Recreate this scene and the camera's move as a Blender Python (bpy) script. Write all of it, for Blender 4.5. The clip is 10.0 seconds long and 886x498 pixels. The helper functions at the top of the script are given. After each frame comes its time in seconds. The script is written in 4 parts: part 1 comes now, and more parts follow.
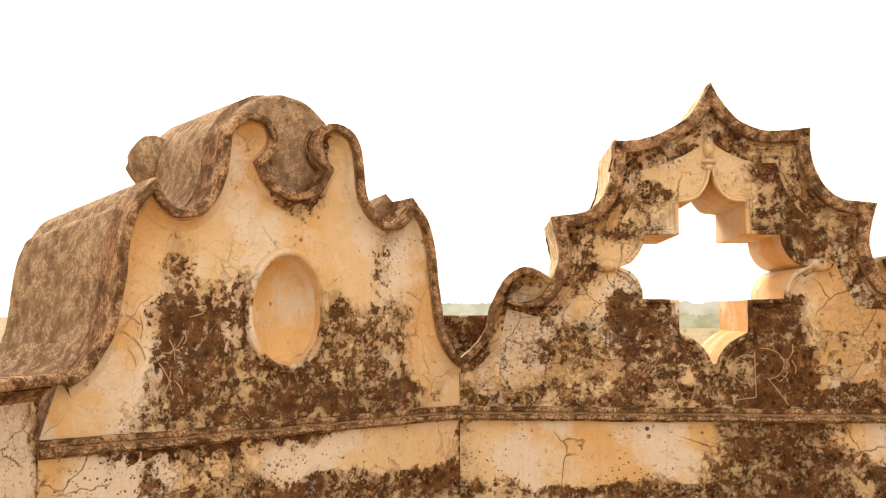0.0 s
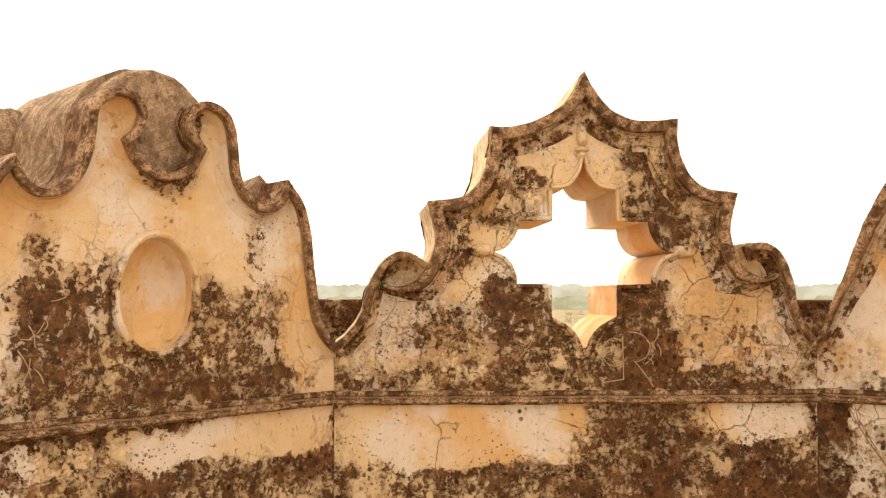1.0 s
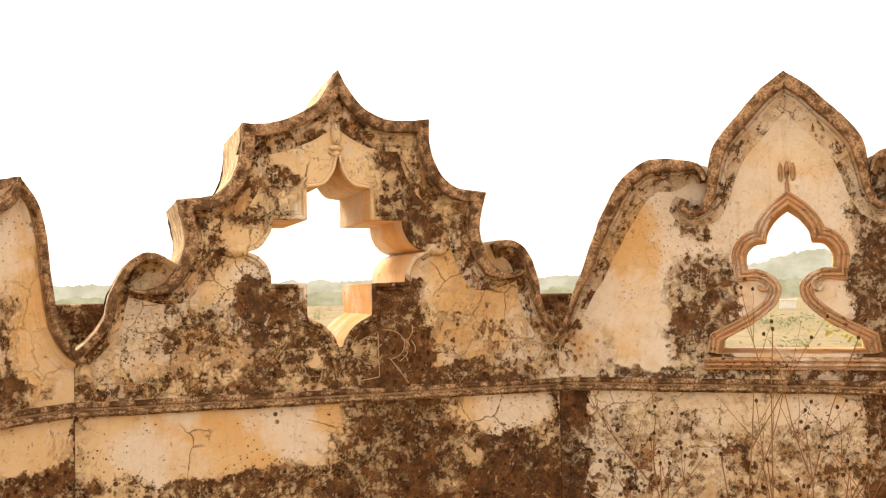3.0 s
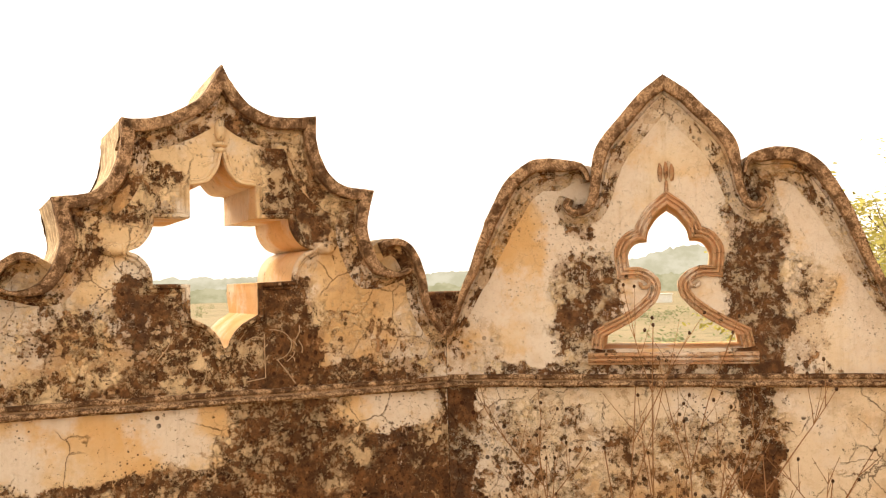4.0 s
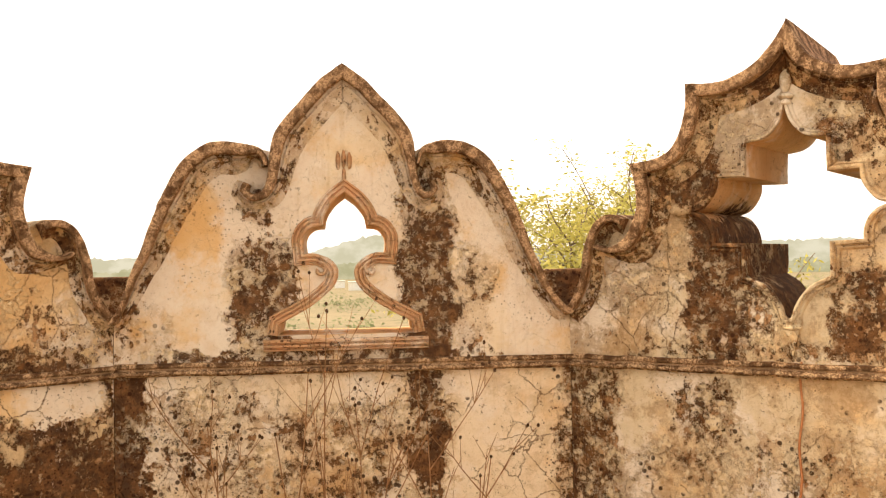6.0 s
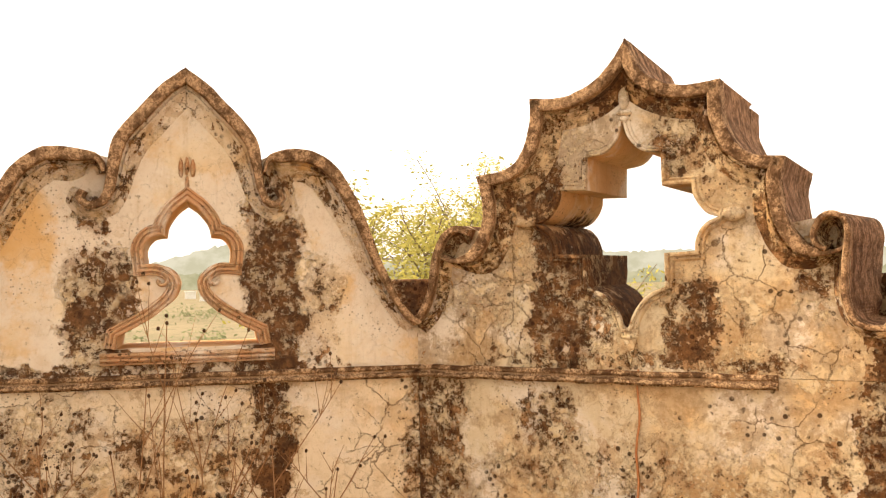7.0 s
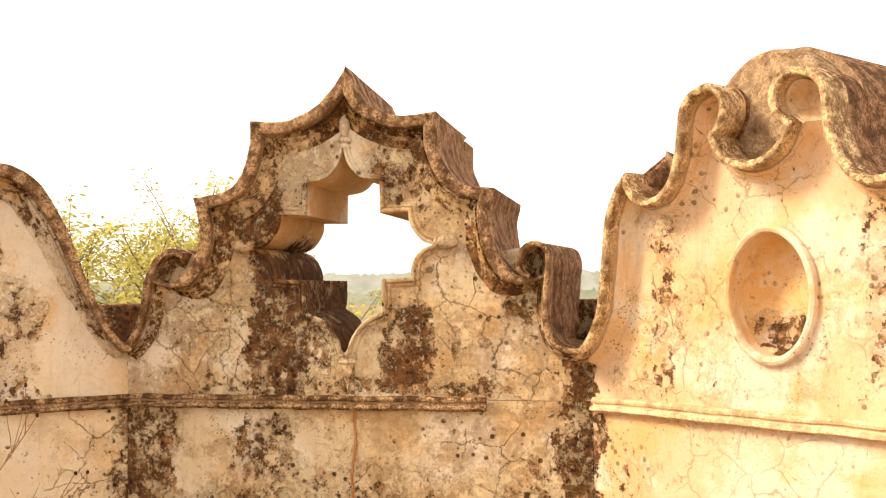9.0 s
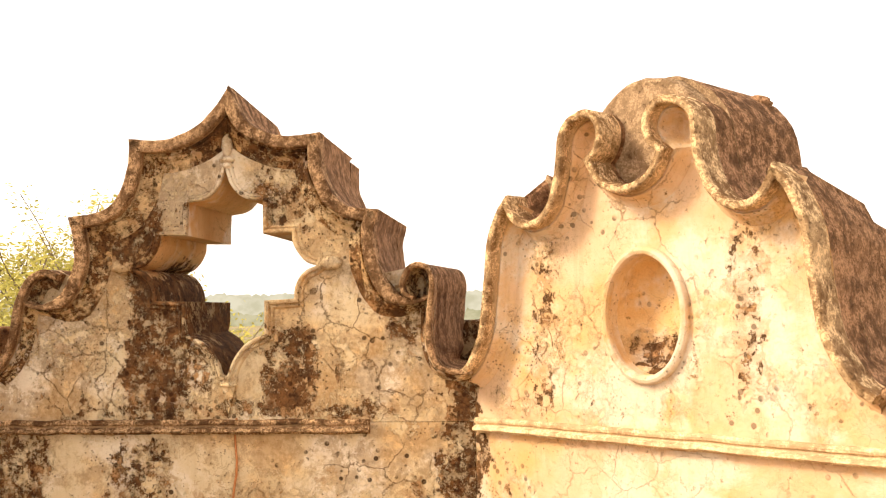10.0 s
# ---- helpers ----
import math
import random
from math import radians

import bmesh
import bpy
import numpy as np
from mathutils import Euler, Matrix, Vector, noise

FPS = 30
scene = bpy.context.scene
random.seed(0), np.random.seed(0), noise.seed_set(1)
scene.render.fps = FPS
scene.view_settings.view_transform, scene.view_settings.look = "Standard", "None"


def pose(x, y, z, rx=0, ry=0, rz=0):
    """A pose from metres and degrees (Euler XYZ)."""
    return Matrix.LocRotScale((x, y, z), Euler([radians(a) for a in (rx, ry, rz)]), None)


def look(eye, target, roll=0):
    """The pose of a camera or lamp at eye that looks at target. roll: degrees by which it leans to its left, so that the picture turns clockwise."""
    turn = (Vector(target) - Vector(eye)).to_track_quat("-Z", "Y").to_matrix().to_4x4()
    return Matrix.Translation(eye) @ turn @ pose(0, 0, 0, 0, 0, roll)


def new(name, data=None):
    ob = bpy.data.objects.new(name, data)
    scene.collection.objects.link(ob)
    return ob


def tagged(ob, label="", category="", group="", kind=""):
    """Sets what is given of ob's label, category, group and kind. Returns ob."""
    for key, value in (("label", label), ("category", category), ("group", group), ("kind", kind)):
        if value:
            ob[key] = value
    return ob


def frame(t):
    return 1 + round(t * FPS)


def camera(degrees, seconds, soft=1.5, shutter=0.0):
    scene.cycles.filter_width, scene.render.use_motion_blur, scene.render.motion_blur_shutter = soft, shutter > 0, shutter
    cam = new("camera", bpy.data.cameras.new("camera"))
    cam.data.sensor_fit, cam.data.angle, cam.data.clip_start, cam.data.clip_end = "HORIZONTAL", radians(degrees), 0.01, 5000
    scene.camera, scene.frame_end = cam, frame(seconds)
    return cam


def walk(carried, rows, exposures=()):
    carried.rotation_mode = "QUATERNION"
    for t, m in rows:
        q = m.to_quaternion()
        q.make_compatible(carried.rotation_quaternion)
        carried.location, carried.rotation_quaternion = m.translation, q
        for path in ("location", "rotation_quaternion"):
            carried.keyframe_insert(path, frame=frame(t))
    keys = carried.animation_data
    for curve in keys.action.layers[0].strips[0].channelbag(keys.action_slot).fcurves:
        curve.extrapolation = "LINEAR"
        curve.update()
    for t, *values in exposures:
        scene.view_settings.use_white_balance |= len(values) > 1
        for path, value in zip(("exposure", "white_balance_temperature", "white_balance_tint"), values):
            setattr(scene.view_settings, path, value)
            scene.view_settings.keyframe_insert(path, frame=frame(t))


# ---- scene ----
import mathutils
cam = camera(48.7, 10.0, soft=1.2)
EYE = 1.6
# seconds, x, y, z from the first eye, yaw, pitch, roll
ROWS = [
    (0.0, 0.0, 0.0, 0.0, -3.03, 3.80, 0.03),
    (0.5, -0.0503, 0.0248, 0.0030, -6.88, 2.91, -0.23),
    (1.0, -0.0478, 0.0325, 0.0105, -11.06, 2.73, -0.08),
    (1.5, -0.0405, 0.0518, 0.0245, -14.46, 2.14, 0.38),
    (2.0, -0.0041, 0.0636, 0.0228, -18.96, 1.58, 0.67),
    (3.5, -0.0868, 0.0731, 0.0256, -28.71, 2.62, 1.41),
    (4.0, -0.0674, 0.0816, 0.0335, -32.37, 2.00, 1.50),
    (4.5, -0.0578, 0.0832, 0.0225, -36.34, 1.51, 1.32),
    (5.0, -0.0333, 0.0657, 0.0227, -40.14, 1.22, 0.82),
    (5.5, -0.0169, 0.0599, 0.0239, -45.27, 0.92, 1.15),
    (7.0, 0.0298, 0.0395, 0.0270, -58.58, 1.34, 0.98),
    (7.5, 0.0318, 0.0311, 0.0258, -62.51, 1.34, 1.85),
    (8.0, 0.0369, 0.0258, 0.0287, -65.96, 1.34, 1.52),
    (8.5, 0.0439, 0.0140, 0.0285, -70.33, 1.21, 0.82),
    (9.0, 0.0595, 0.0015, 0.0371, -74.21, 2.43, 0.69),
    (9.5, 0.0584, -0.0158, 0.0381, -76.74, 3.05, 0.97),
    (10.0, 0.0600, -0.0326, 0.0399, -80.45, 3.53, 0.89),
]
EXPOSURE = 1.42
walk(cam, [(t, pose(x, y, EYE + z, 90 + pitch, roll, yaw)) for t, x, y, z, yaw, pitch, roll in ROWS],
     [(0.0, EXPOSURE), (10.0, EXPOSURE)])

# ---- light: a low hazy sun ahead and to the left of the first view, a white hazy sky ----
SUN_AZ, SUN_EL = 343.0, 38.0


def make_world():
    world = bpy.data.worlds.new("hazy_sky")
    scene.world = world
    world.use_nodes = True
    nt = world.node_tree
    nt.nodes.clear()
    sky = nt.nodes.new("ShaderNodeTexSky")
    sky.sky_type = "NISHITA"
    sky.sun_disc = False
    sky.sun_elevation, sky.sun_rotation = radians(SUN_EL), radians(SUN_AZ)
    sky.dust_density, sky.air_density, sky.ozone_density = 6.0, 1.0, 0.5
    mix = nt.nodes.new("ShaderNodeMix")
    mix.data_type = "RGBA"
    mix.inputs[0].default_value = 0.72
    mix.inputs[7].default_value = (8.4, 7.6, 6.6, 1)
    bg = nt.nodes.new("ShaderNodeBackground")
    bg.inputs[1].default_value = 0.11
    out = nt.nodes.new("ShaderNodeOutputWorld")
    nt.links.new(sky.outputs[0], mix.inputs[6])
    nt.links.new(mix.outputs[2], bg.inputs[0])
    nt.links.new(bg.outputs[0], out.inputs[0])


make_world()
sun_data = bpy.data.lights.new("sun", "SUN")
sun_data.energy, sun_data.angle, sun_data.color = 1.75, radians(12), (1.0, 0.88, 0.66)
sun = new("sun", sun_data)
az, el = radians(SUN_AZ), radians(SUN_EL)
sun.matrix_world = look((0, 0, 0), (-math.sin(az) * math.cos(el), -math.cos(az) * math.cos(el), -math.sin(el)))


# ---- materials ----
class Nodes:
    """Short hand for a node tree."""

    def __init__(self, name):
        self.mat = bpy.data.materials.new(name)
        self.mat.use_nodes = True
        self.nt = self.mat.node_tree
        self.bsdf = self.nt.nodes["Principled BSDF"]

    def n(self, kind, **props):
        node = self.nt.nodes.new(kind)
        for key, value in props.items():
            setattr(node, key, value)
        return node

    def put(self, socket, value):
        if isinstance(value, bpy.types.NodeSocket):
            self.nt.links.new(value, socket)
        else:
            socket.default_value = value

    def math(self, op, a, b=0.0, c=0.0, clamp=False):
        node = self.n("ShaderNodeMath", operation=op, use_clamp=clamp)
        for i, v in enumerate((a, b, c)):
            self.put(node.inputs[i], v)
        return node.outputs[0]

    def coords(self, kind="Object"):
        return self.n("ShaderNodeTexCoord").outputs[kind]

    def stretch(self, vec, scale=(1, 1, 1), move=(0, 0, 0)):
        node = self.n("ShaderNodeMapping")
        self.put(node.inputs[0], vec)
        node.inputs["Scale"].default_value = scale
        node.inputs["Location"].default_value = move
        return node.outputs[0]

    def noise(self, vec, scale, detail=6.0, rough=0.6, distort=0.0):
        node = self.n("ShaderNodeTexNoise")
        self.put(node.inputs["Vector"], vec)
        for key, v in (("Scale", scale), ("Detail", detail), ("Roughness", rough), ("Distortion", distort)):
            node.inputs[key].default_value = v
        return node.outputs[0]

    def voronoi(self, vec, scale, feature="F1", rand=1.0):
        node = self.n("ShaderNodeTexVoronoi", feature=feature)
        self.put(node.inputs["Vector"], vec)
        node.inputs["Scale"].default_value = scale
        node.inputs["Randomness"].default_value = rand
        return node.outputs["Distance"]

    def step(self, value, lo, hi, a=0.0, b=1.0):
        node = self.n("ShaderNodeMapRange", interpolation_type="SMOOTHSTEP")
        for i, v in enumerate((value, lo, hi, a, b)):
            self.put(node.inputs[i], v)
        return node.outputs[0]

    def mix(self, fac, a, b, blend="MIX"):
        node = self.n("ShaderNodeMix", data_type="RGBA", blend_type=blend)
        self.put(node.inputs[0], fac)
        self.put(node.inputs[6], (*a, 1) if isinstance(a, tuple) else a)
        self.put(node.inputs[7], (*b, 1) if isinstance(b, tuple) else b)
        return node.outputs[2]

    def finish(self, color, rough=0.9, height=None, strength=0.5, dist=0.01):
        self.put(self.bsdf.inputs["Base Color"], color if not isinstance(color, tuple) else (*color, 1))
        self.put(self.bsdf.inputs["Roughness"], rough)
        self.bsdf.inputs["Specular IOR Level"].default_value = 0.08
        if height is not None:
            bump = self.n("ShaderNodeBump")
            bump.inputs["Strength"].default_value = strength
            bump.inputs["Distance"].default_value = dist
            self.put(bump.inputs["Height"], height)
            self.nt.links.new(bump.outputs[0], self.bsdf.inputs["Normal"])
        return self.mat


def plaster(name, stains, grime=0.0, weather=0.0, seed=0.0, cream=(0.70, 0.49, 0.27), ochre=(0.66, 0.385, 0.155), blotch=9.0, clean=0.0, pale=(), grey=0.0, white=0.5):
    """Old lime plaster: cream wash over ochre, worn to a grey-brown coat, with black mould where stains lie.
    stains, pale: (u, z, half width, half height, strength) in the panel's own metres; pale patches keep their wash.
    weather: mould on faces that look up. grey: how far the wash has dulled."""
    m = Nodes(name)
    vec = m.stretch(m.coords(), move=(seed, seed * 0.37, 0))
    raw = m.coords()
    wob = m.n("ShaderNodeTexNoise")
    m.put(wob.inputs["Vector"], vec)
    wob.inputs["Scale"].default_value = 6.0
    wob.inputs["Detail"].default_value = 9.0
    wob.inputs["Roughness"].default_value = 0.7
    off = m.n("ShaderNodeVectorMath", operation="MULTIPLY_ADD")
    m.put(off.inputs[0], wob.outputs["Color"])
    off.inputs[1].default_value = (0.30, 0.0, 0.30)
    m.put(off.inputs[2], raw)
    sep = m.n("ShaderNodeSeparateXYZ")
    m.put(sep.inputs[0], off.outputs[0])
    u, z = m.math("SUBTRACT", sep.outputs[0], 0.15), m.math("SUBTRACT", sep.outputs[2], 0.15)

    def patches(areas, start):
        total = start
        for u0, z0, su, sz, amount in areas:
            a = m.math("DIVIDE", m.math("SUBTRACT", u, u0), su)
            b = m.math("DIVIDE", m.math("SUBTRACT", z, z0), sz)
            a2, b2 = m.math("MULTIPLY", a, a), m.math("MULTIPLY", b, b)
            r4 = m.math("ADD", m.math("MULTIPLY", a2, a2), m.math("MULTIPLY", b2, b2))
            total = m.math("MAXIMUM", total, m.math("MULTIPLY", m.math("POWER", m.step(r4, 4.0, 0.0), 1.4), amount))
        return total

    big = m.noise(vec, 2.3, 5, 0.6)
    mid = m.noise(vec, 11.0, 7, 0.68, 0.3)
    fine = m.noise(vec, 70.0, 5, 0.7)
    crumb = m.noise(vec, 36.0, 7, 0.7)
    streak = m.noise(m.stretch(vec, (26, 26, 1.6)), 1.0, 5, 0.65)
    total = patches(stains, m.math("ADD", grime, m.math("MULTIPLY", m.math("SUBTRACT", big, 0.5), 0.5)))
    if pale:
        total = m.math("MULTIPLY", total, m.math("SUBTRACT", 1.0, patches(pale, 0.0)))
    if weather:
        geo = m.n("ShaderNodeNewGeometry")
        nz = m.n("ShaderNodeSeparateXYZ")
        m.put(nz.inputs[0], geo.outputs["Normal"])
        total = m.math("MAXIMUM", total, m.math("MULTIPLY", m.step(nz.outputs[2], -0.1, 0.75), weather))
    # where the wash is lost: all of it in the stains, then in hard-edged flakes and specks towards their edge
    patch = m.noise(vec, blotch, 12, 0.80, 0.25)
    blot = m.math("ADD", m.math("MULTIPLY", patch, 0.56), m.math("ADD", m.math("MULTIPLY", streak, 0.16), m.math("MULTIPLY", crumb, 0.28)))
    level = m.math("SUBTRACT", 0.668 + 0.02 * clean, m.math("MULTIPLY", total, 0.250))
    lost = m.step(m.math("SUBTRACT", blot, level), -0.007, 0.010)
    # round colonies, in groups
    spots = m.step(m.voronoi(vec, 26.0), 0.28, 0.20)
    spots = m.math("MULTIPLY", spots, m.step(m.math("ADD", m.noise(vec, 4.5, 4), m.math("MULTIPLY", total, 0.22)), 0.62, 0.68))
    pin = m.math("MULTIPLY", m.step(m.voronoi(vec, 62.0), 0.28, 0.16), m.step(m.math("ADD", m.noise(vec, 3.1, 4), m.math("MULTIPLY", total, 0.20)), 0.58, 0.66))
    colonies = m.math("MULTIPLY", m.math("MAXIMUM", spots, pin), 0.9 * (1 - 0.7 * clean))
    # the wash: cream, ochre and lime-white in soft clouds
    wash = m.mix(m.step(big, 0.40, 0.64), cream, ochre)
    wash = m.mix(m.step(m.noise(vec, 3.0, 6, 0.62), 0.67 - 0.4 * white, 0.80 - 0.4 * white, 0.0, 0.85), wash, (0.72, 0.60, 0.46))
    wash = m.mix(m.math("MULTIPLY", m.step(mid, 0.46, 0.70), 0.28), wash, (0.52, 0.32, 0.14))
    wash = m.mix(m.math("MULTIPLY", m.step(fine, 0.50, 0.72), 0.18), wash, (0.40, 0.24, 0.10))
    if grey:
        dull = m.step(m.math("ADD", m.math("MULTIPLY", big, 0.45), m.math("MULTIPLY", patch, 0.55)), 0.46, 0.52)
        wash = m.mix(m.math("MULTIPLY", dull, grey), wash, m.mix(m.step(crumb, 0.4, 0.62), (0.27, 0.165, 0.080), (0.45, 0.31, 0.175)))
    thin = m.step(m.math("ADD", m.noise(vec, 8.5, 12, 0.80, 0.3), m.math("MULTIPLY", total, 0.16)), 0.615, 0.625)
    color = m.mix(m.math("MULTIPLY", thin, 0.65 * (1 - clean)), wash, m.mix(m.step(crumb, 0.4, 0.6), (0.34, 0.19, 0.085), (0.50, 0.32, 0.165)))
    color = m.mix(m.math("MULTIPLY", m.step(streak, 0.54, 0.72), 0.18), color, (0.33, 0.18, 0.08))
    damp = m.step(m.math("ADD", total, m.math("MULTIPLY", m.math("SUBTRACT", mid, 0.5), 0.9)), 0.38, 0.95)
    color = m.mix(m.math("MULTIPLY", damp, 0.42), color, (0.27, 0.125, 0.048))
    # cracks: wide ones in the wash, a fine net in places
    cvec = m.n("ShaderNodeVectorMath", operation="MULTIPLY_ADD")
    m.put(cvec.inputs[0], wob.outputs["Color"])
    cvec.inputs[1].default_value = (0.11, 0.11, 0.11)
    m.put(cvec.inputs[2], vec)
    cracks = m.step(m.voronoi(cvec.outputs[0], 6.2, "DISTANCE_TO_EDGE"), 0.012, 0.003)
    cracks = m.math("MULTIPLY", cracks, m.step(m.noise(vec, 2.1, 3), 0.47, 0.56, 0.0, max(0.0, 1.0 - 1.4 * clean)))
    hair = m.math("MULTIPLY", m.step(m.voronoi(cvec.outputs[0], 14.0, "DISTANCE_TO_EDGE"), 0.022, 0.006), m.step(m.noise(vec, 2.6, 2), 0.46, 0.60, 0.0, 1.0 - 0.6 * clean))
    color = m.mix(m.math("MULTIPLY", m.math("MAXIMUM", cracks, m.math("MULTIPLY", hair, 0.45)), 0.8), color, (0.16, 0.075, 0.028))
    # under the wash: brown coat at the edges, black-brown mould in the heart of the stains
    bare = m.mix(m.step(crumb, 0.38, 0.62), (0.24, 0.108, 0.040), (0.42, 0.225, 0.098))
    dark = m.mix(m.step(m.noise(vec, 20.0, 9, 0.75), 0.40, 0.64), (0.026, 0.0082, 0.0025), (0.15, 0.060, 0.019))
    heart = m.step(m.math("ADD", m.noise(vec, 13.0, 11, 0.78, 0.2), m.math("MULTIPLY", m.math("SUBTRACT", total, 0.6), 0.20)), 0.42, 0.51)
    under = m.mix(m.math("MULTIPLY", heart, 0.92), bare, dark)
    color = m.mix(m.math("MULTIPLY", lost, 0.96), color, under)
    color = m.mix(colonies, color, (0.034, 0.012, 0.004))
    # shards of wash left standing in the mould, in groups
    group = m.step(m.noise(m.stretch(vec, move=(3, 1, 8)), 3.6, 6), 0.45, 0.53)
    shard = m.step(m.noise(m.stretch(vec, move=(2, 5, 7)), 11.0, 12, 0.80, 0.1), 0.535, 0.540)
    chip = m.step(m.noise(vec, 34.0, 9, 0.78), 0.540, 0.548)
    edge = m.math("MULTIPLY", m.step(total, 0.25, 0.45), m.step(total, 0.75, 1.05, 1.0, 0.55))
    left = m.math("MULTIPLY", m.math("MAXIMUM", shard, m.math("MULTIPLY", chip, 0.75)), m.math("MULTIPLY", edge, group))
    color = m.mix(m.math("MULTIPLY", left, 0.92), color, m.mix(m.step(crumb, 0.38, 0.66), tuple(min(0.8, v * 1.12) for v in cream), (0.60, 0.41, 0.21)))
    nicks = m.step(m.noise(m.stretch(vec, move=(4, 9, 2)), 44.0, 8, 0.78), 0.385, 0.37)
    color = m.mix(m.math("MULTIPLY", nicks, 0.85 * (1 - clean)), color, (0.075, 0.033, 0.012))
    h = m.math("ADD", m.math("MULTIPLY", mid, 0.5), m.math("MULTIPLY", fine, 0.30))
    h = m.math("SUBTRACT", h, m.math("MULTIPLY", lost, 0.30 * (1 - 0.5 * clean)))
    h = m.math("SUBTRACT", h, m.math("MULTIPLY", m.math("MAXIMUM", cracks, nicks), 0.6))
    h = m.math("ADD", h, m.math("MULTIPLY", left, 0.35))
    h = m.math("ADD", h, m.math("MULTIPLY", crumb, 0.28))
    return m.finish(color, 0.92, h, 0.9, 0.012)


def weathered(name, light, deep, grime, seed, up=0.5, wear=0.75):
    """Rain-worn moulding: grey-brown coat, pale lichen flecks, dark pits, darker where rain stands."""
    m = Nodes(name)
    vec = m.stretch(m.coords(), move=(seed, seed * 0.7, seed * 0.2))
    wide = m.noise(vec, 4.5, 5, 0.6)
    patch = m.noise(vec, 19.0, 11, 0.76, 0.2)
    crumb = m.noise(vec, 95.0, 6, 0.7)
    drip = m.noise(m.stretch(vec, (30, 30, 3.5)), 1.0, 6, 0.7)
    geo = m.n("ShaderNodeNewGeometry")
    nz = m.n("ShaderNodeSeparateXYZ")
    m.put(nz.inputs[0], geo.outputs["Normal"])
    wet = m.math("MULTIPLY", m.step(nz.outputs[2], 0.0, 0.8), up)
    tone = m.math("ADD", m.math("MULTIPLY", wide, 0.32), m.math("ADD", m.math("MULTIPLY", patch, 0.48), m.math("MULTIPLY", drip, 0.2)))
    tone = m.math("ADD", tone, m.math("ADD", m.math("MULTIPLY", wet, 0.16), grime * 0.2 - 0.1))
    color = m.mix(m.step(tone, 0.32, 0.68), light, deep)
    color = m.mix(m.math("MULTIPLY", m.step(m.math("ADD", patch, m.math("MULTIPLY", crumb, 0.5)), 0.77 + 0.05 * grime, 0.72), m.step(crumb, 0.44, 0.54)), color, tuple(min(0.8, v * 1.35) for v in light))
    pits = m.step(m.math("ADD", m.math("MULTIPLY", crumb, 0.6), m.math("MULTIPLY", patch, 0.4)), 0.60 - 0.10 * grime, 0.66 - 0.10 * grime)
    color = m.mix(m.math("MULTIPLY", pits, 0.6), color, (0.060, 0.030, 0.014))
    worn = m.math("MULTIPLY", m.step(geo.outputs["Pointiness"], 0.515, 0.58), m.step(patch, 0.40, 0.56))
    color = m.mix(m.math("MULTIPLY", worn, wear), color, tuple(min(0.8, v * 1.35) for v in light))
    h = m.math("ADD", m.math("MULTIPLY", patch, 0.6), m.math("MULTIPLY", crumb, 0.55))
    h = m.math("SUBTRACT", h, m.math("MULTIPLY", pits, 0.35))
    return m.finish(color, 0.92, h, 0.8, 0.012)


def grain(name, c1, c2, scale, rough=0.85, strength=0.4, dist=0.01):
    m = Nodes(name)
    vec = m.coords()
    a, b = m.noise(vec, scale, 6, 0.65), m.noise(vec, scale * 7, 4, 0.6)
    color = m.mix(m.step(a, 0.36, 0.64), c1, c2)
    color = m.mix(m.math("MULTIPLY", m.step(b, 0.4, 0.7), 0.35), color, tuple(v * 0.5 for v in c1))
    return m.finish(color, rough, m.math("ADD", a, m.math("MULTIPLY", b, 0.4)), strength, dist)


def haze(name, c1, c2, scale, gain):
    """Backdrop woods that glow by themselves, bright haze painted into their colour."""
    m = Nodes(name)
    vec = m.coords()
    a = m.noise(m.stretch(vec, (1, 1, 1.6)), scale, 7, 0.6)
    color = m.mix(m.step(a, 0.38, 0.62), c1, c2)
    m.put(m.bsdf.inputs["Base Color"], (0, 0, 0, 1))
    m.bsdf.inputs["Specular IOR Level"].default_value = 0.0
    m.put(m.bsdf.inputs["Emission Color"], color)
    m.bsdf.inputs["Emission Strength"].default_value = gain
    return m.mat


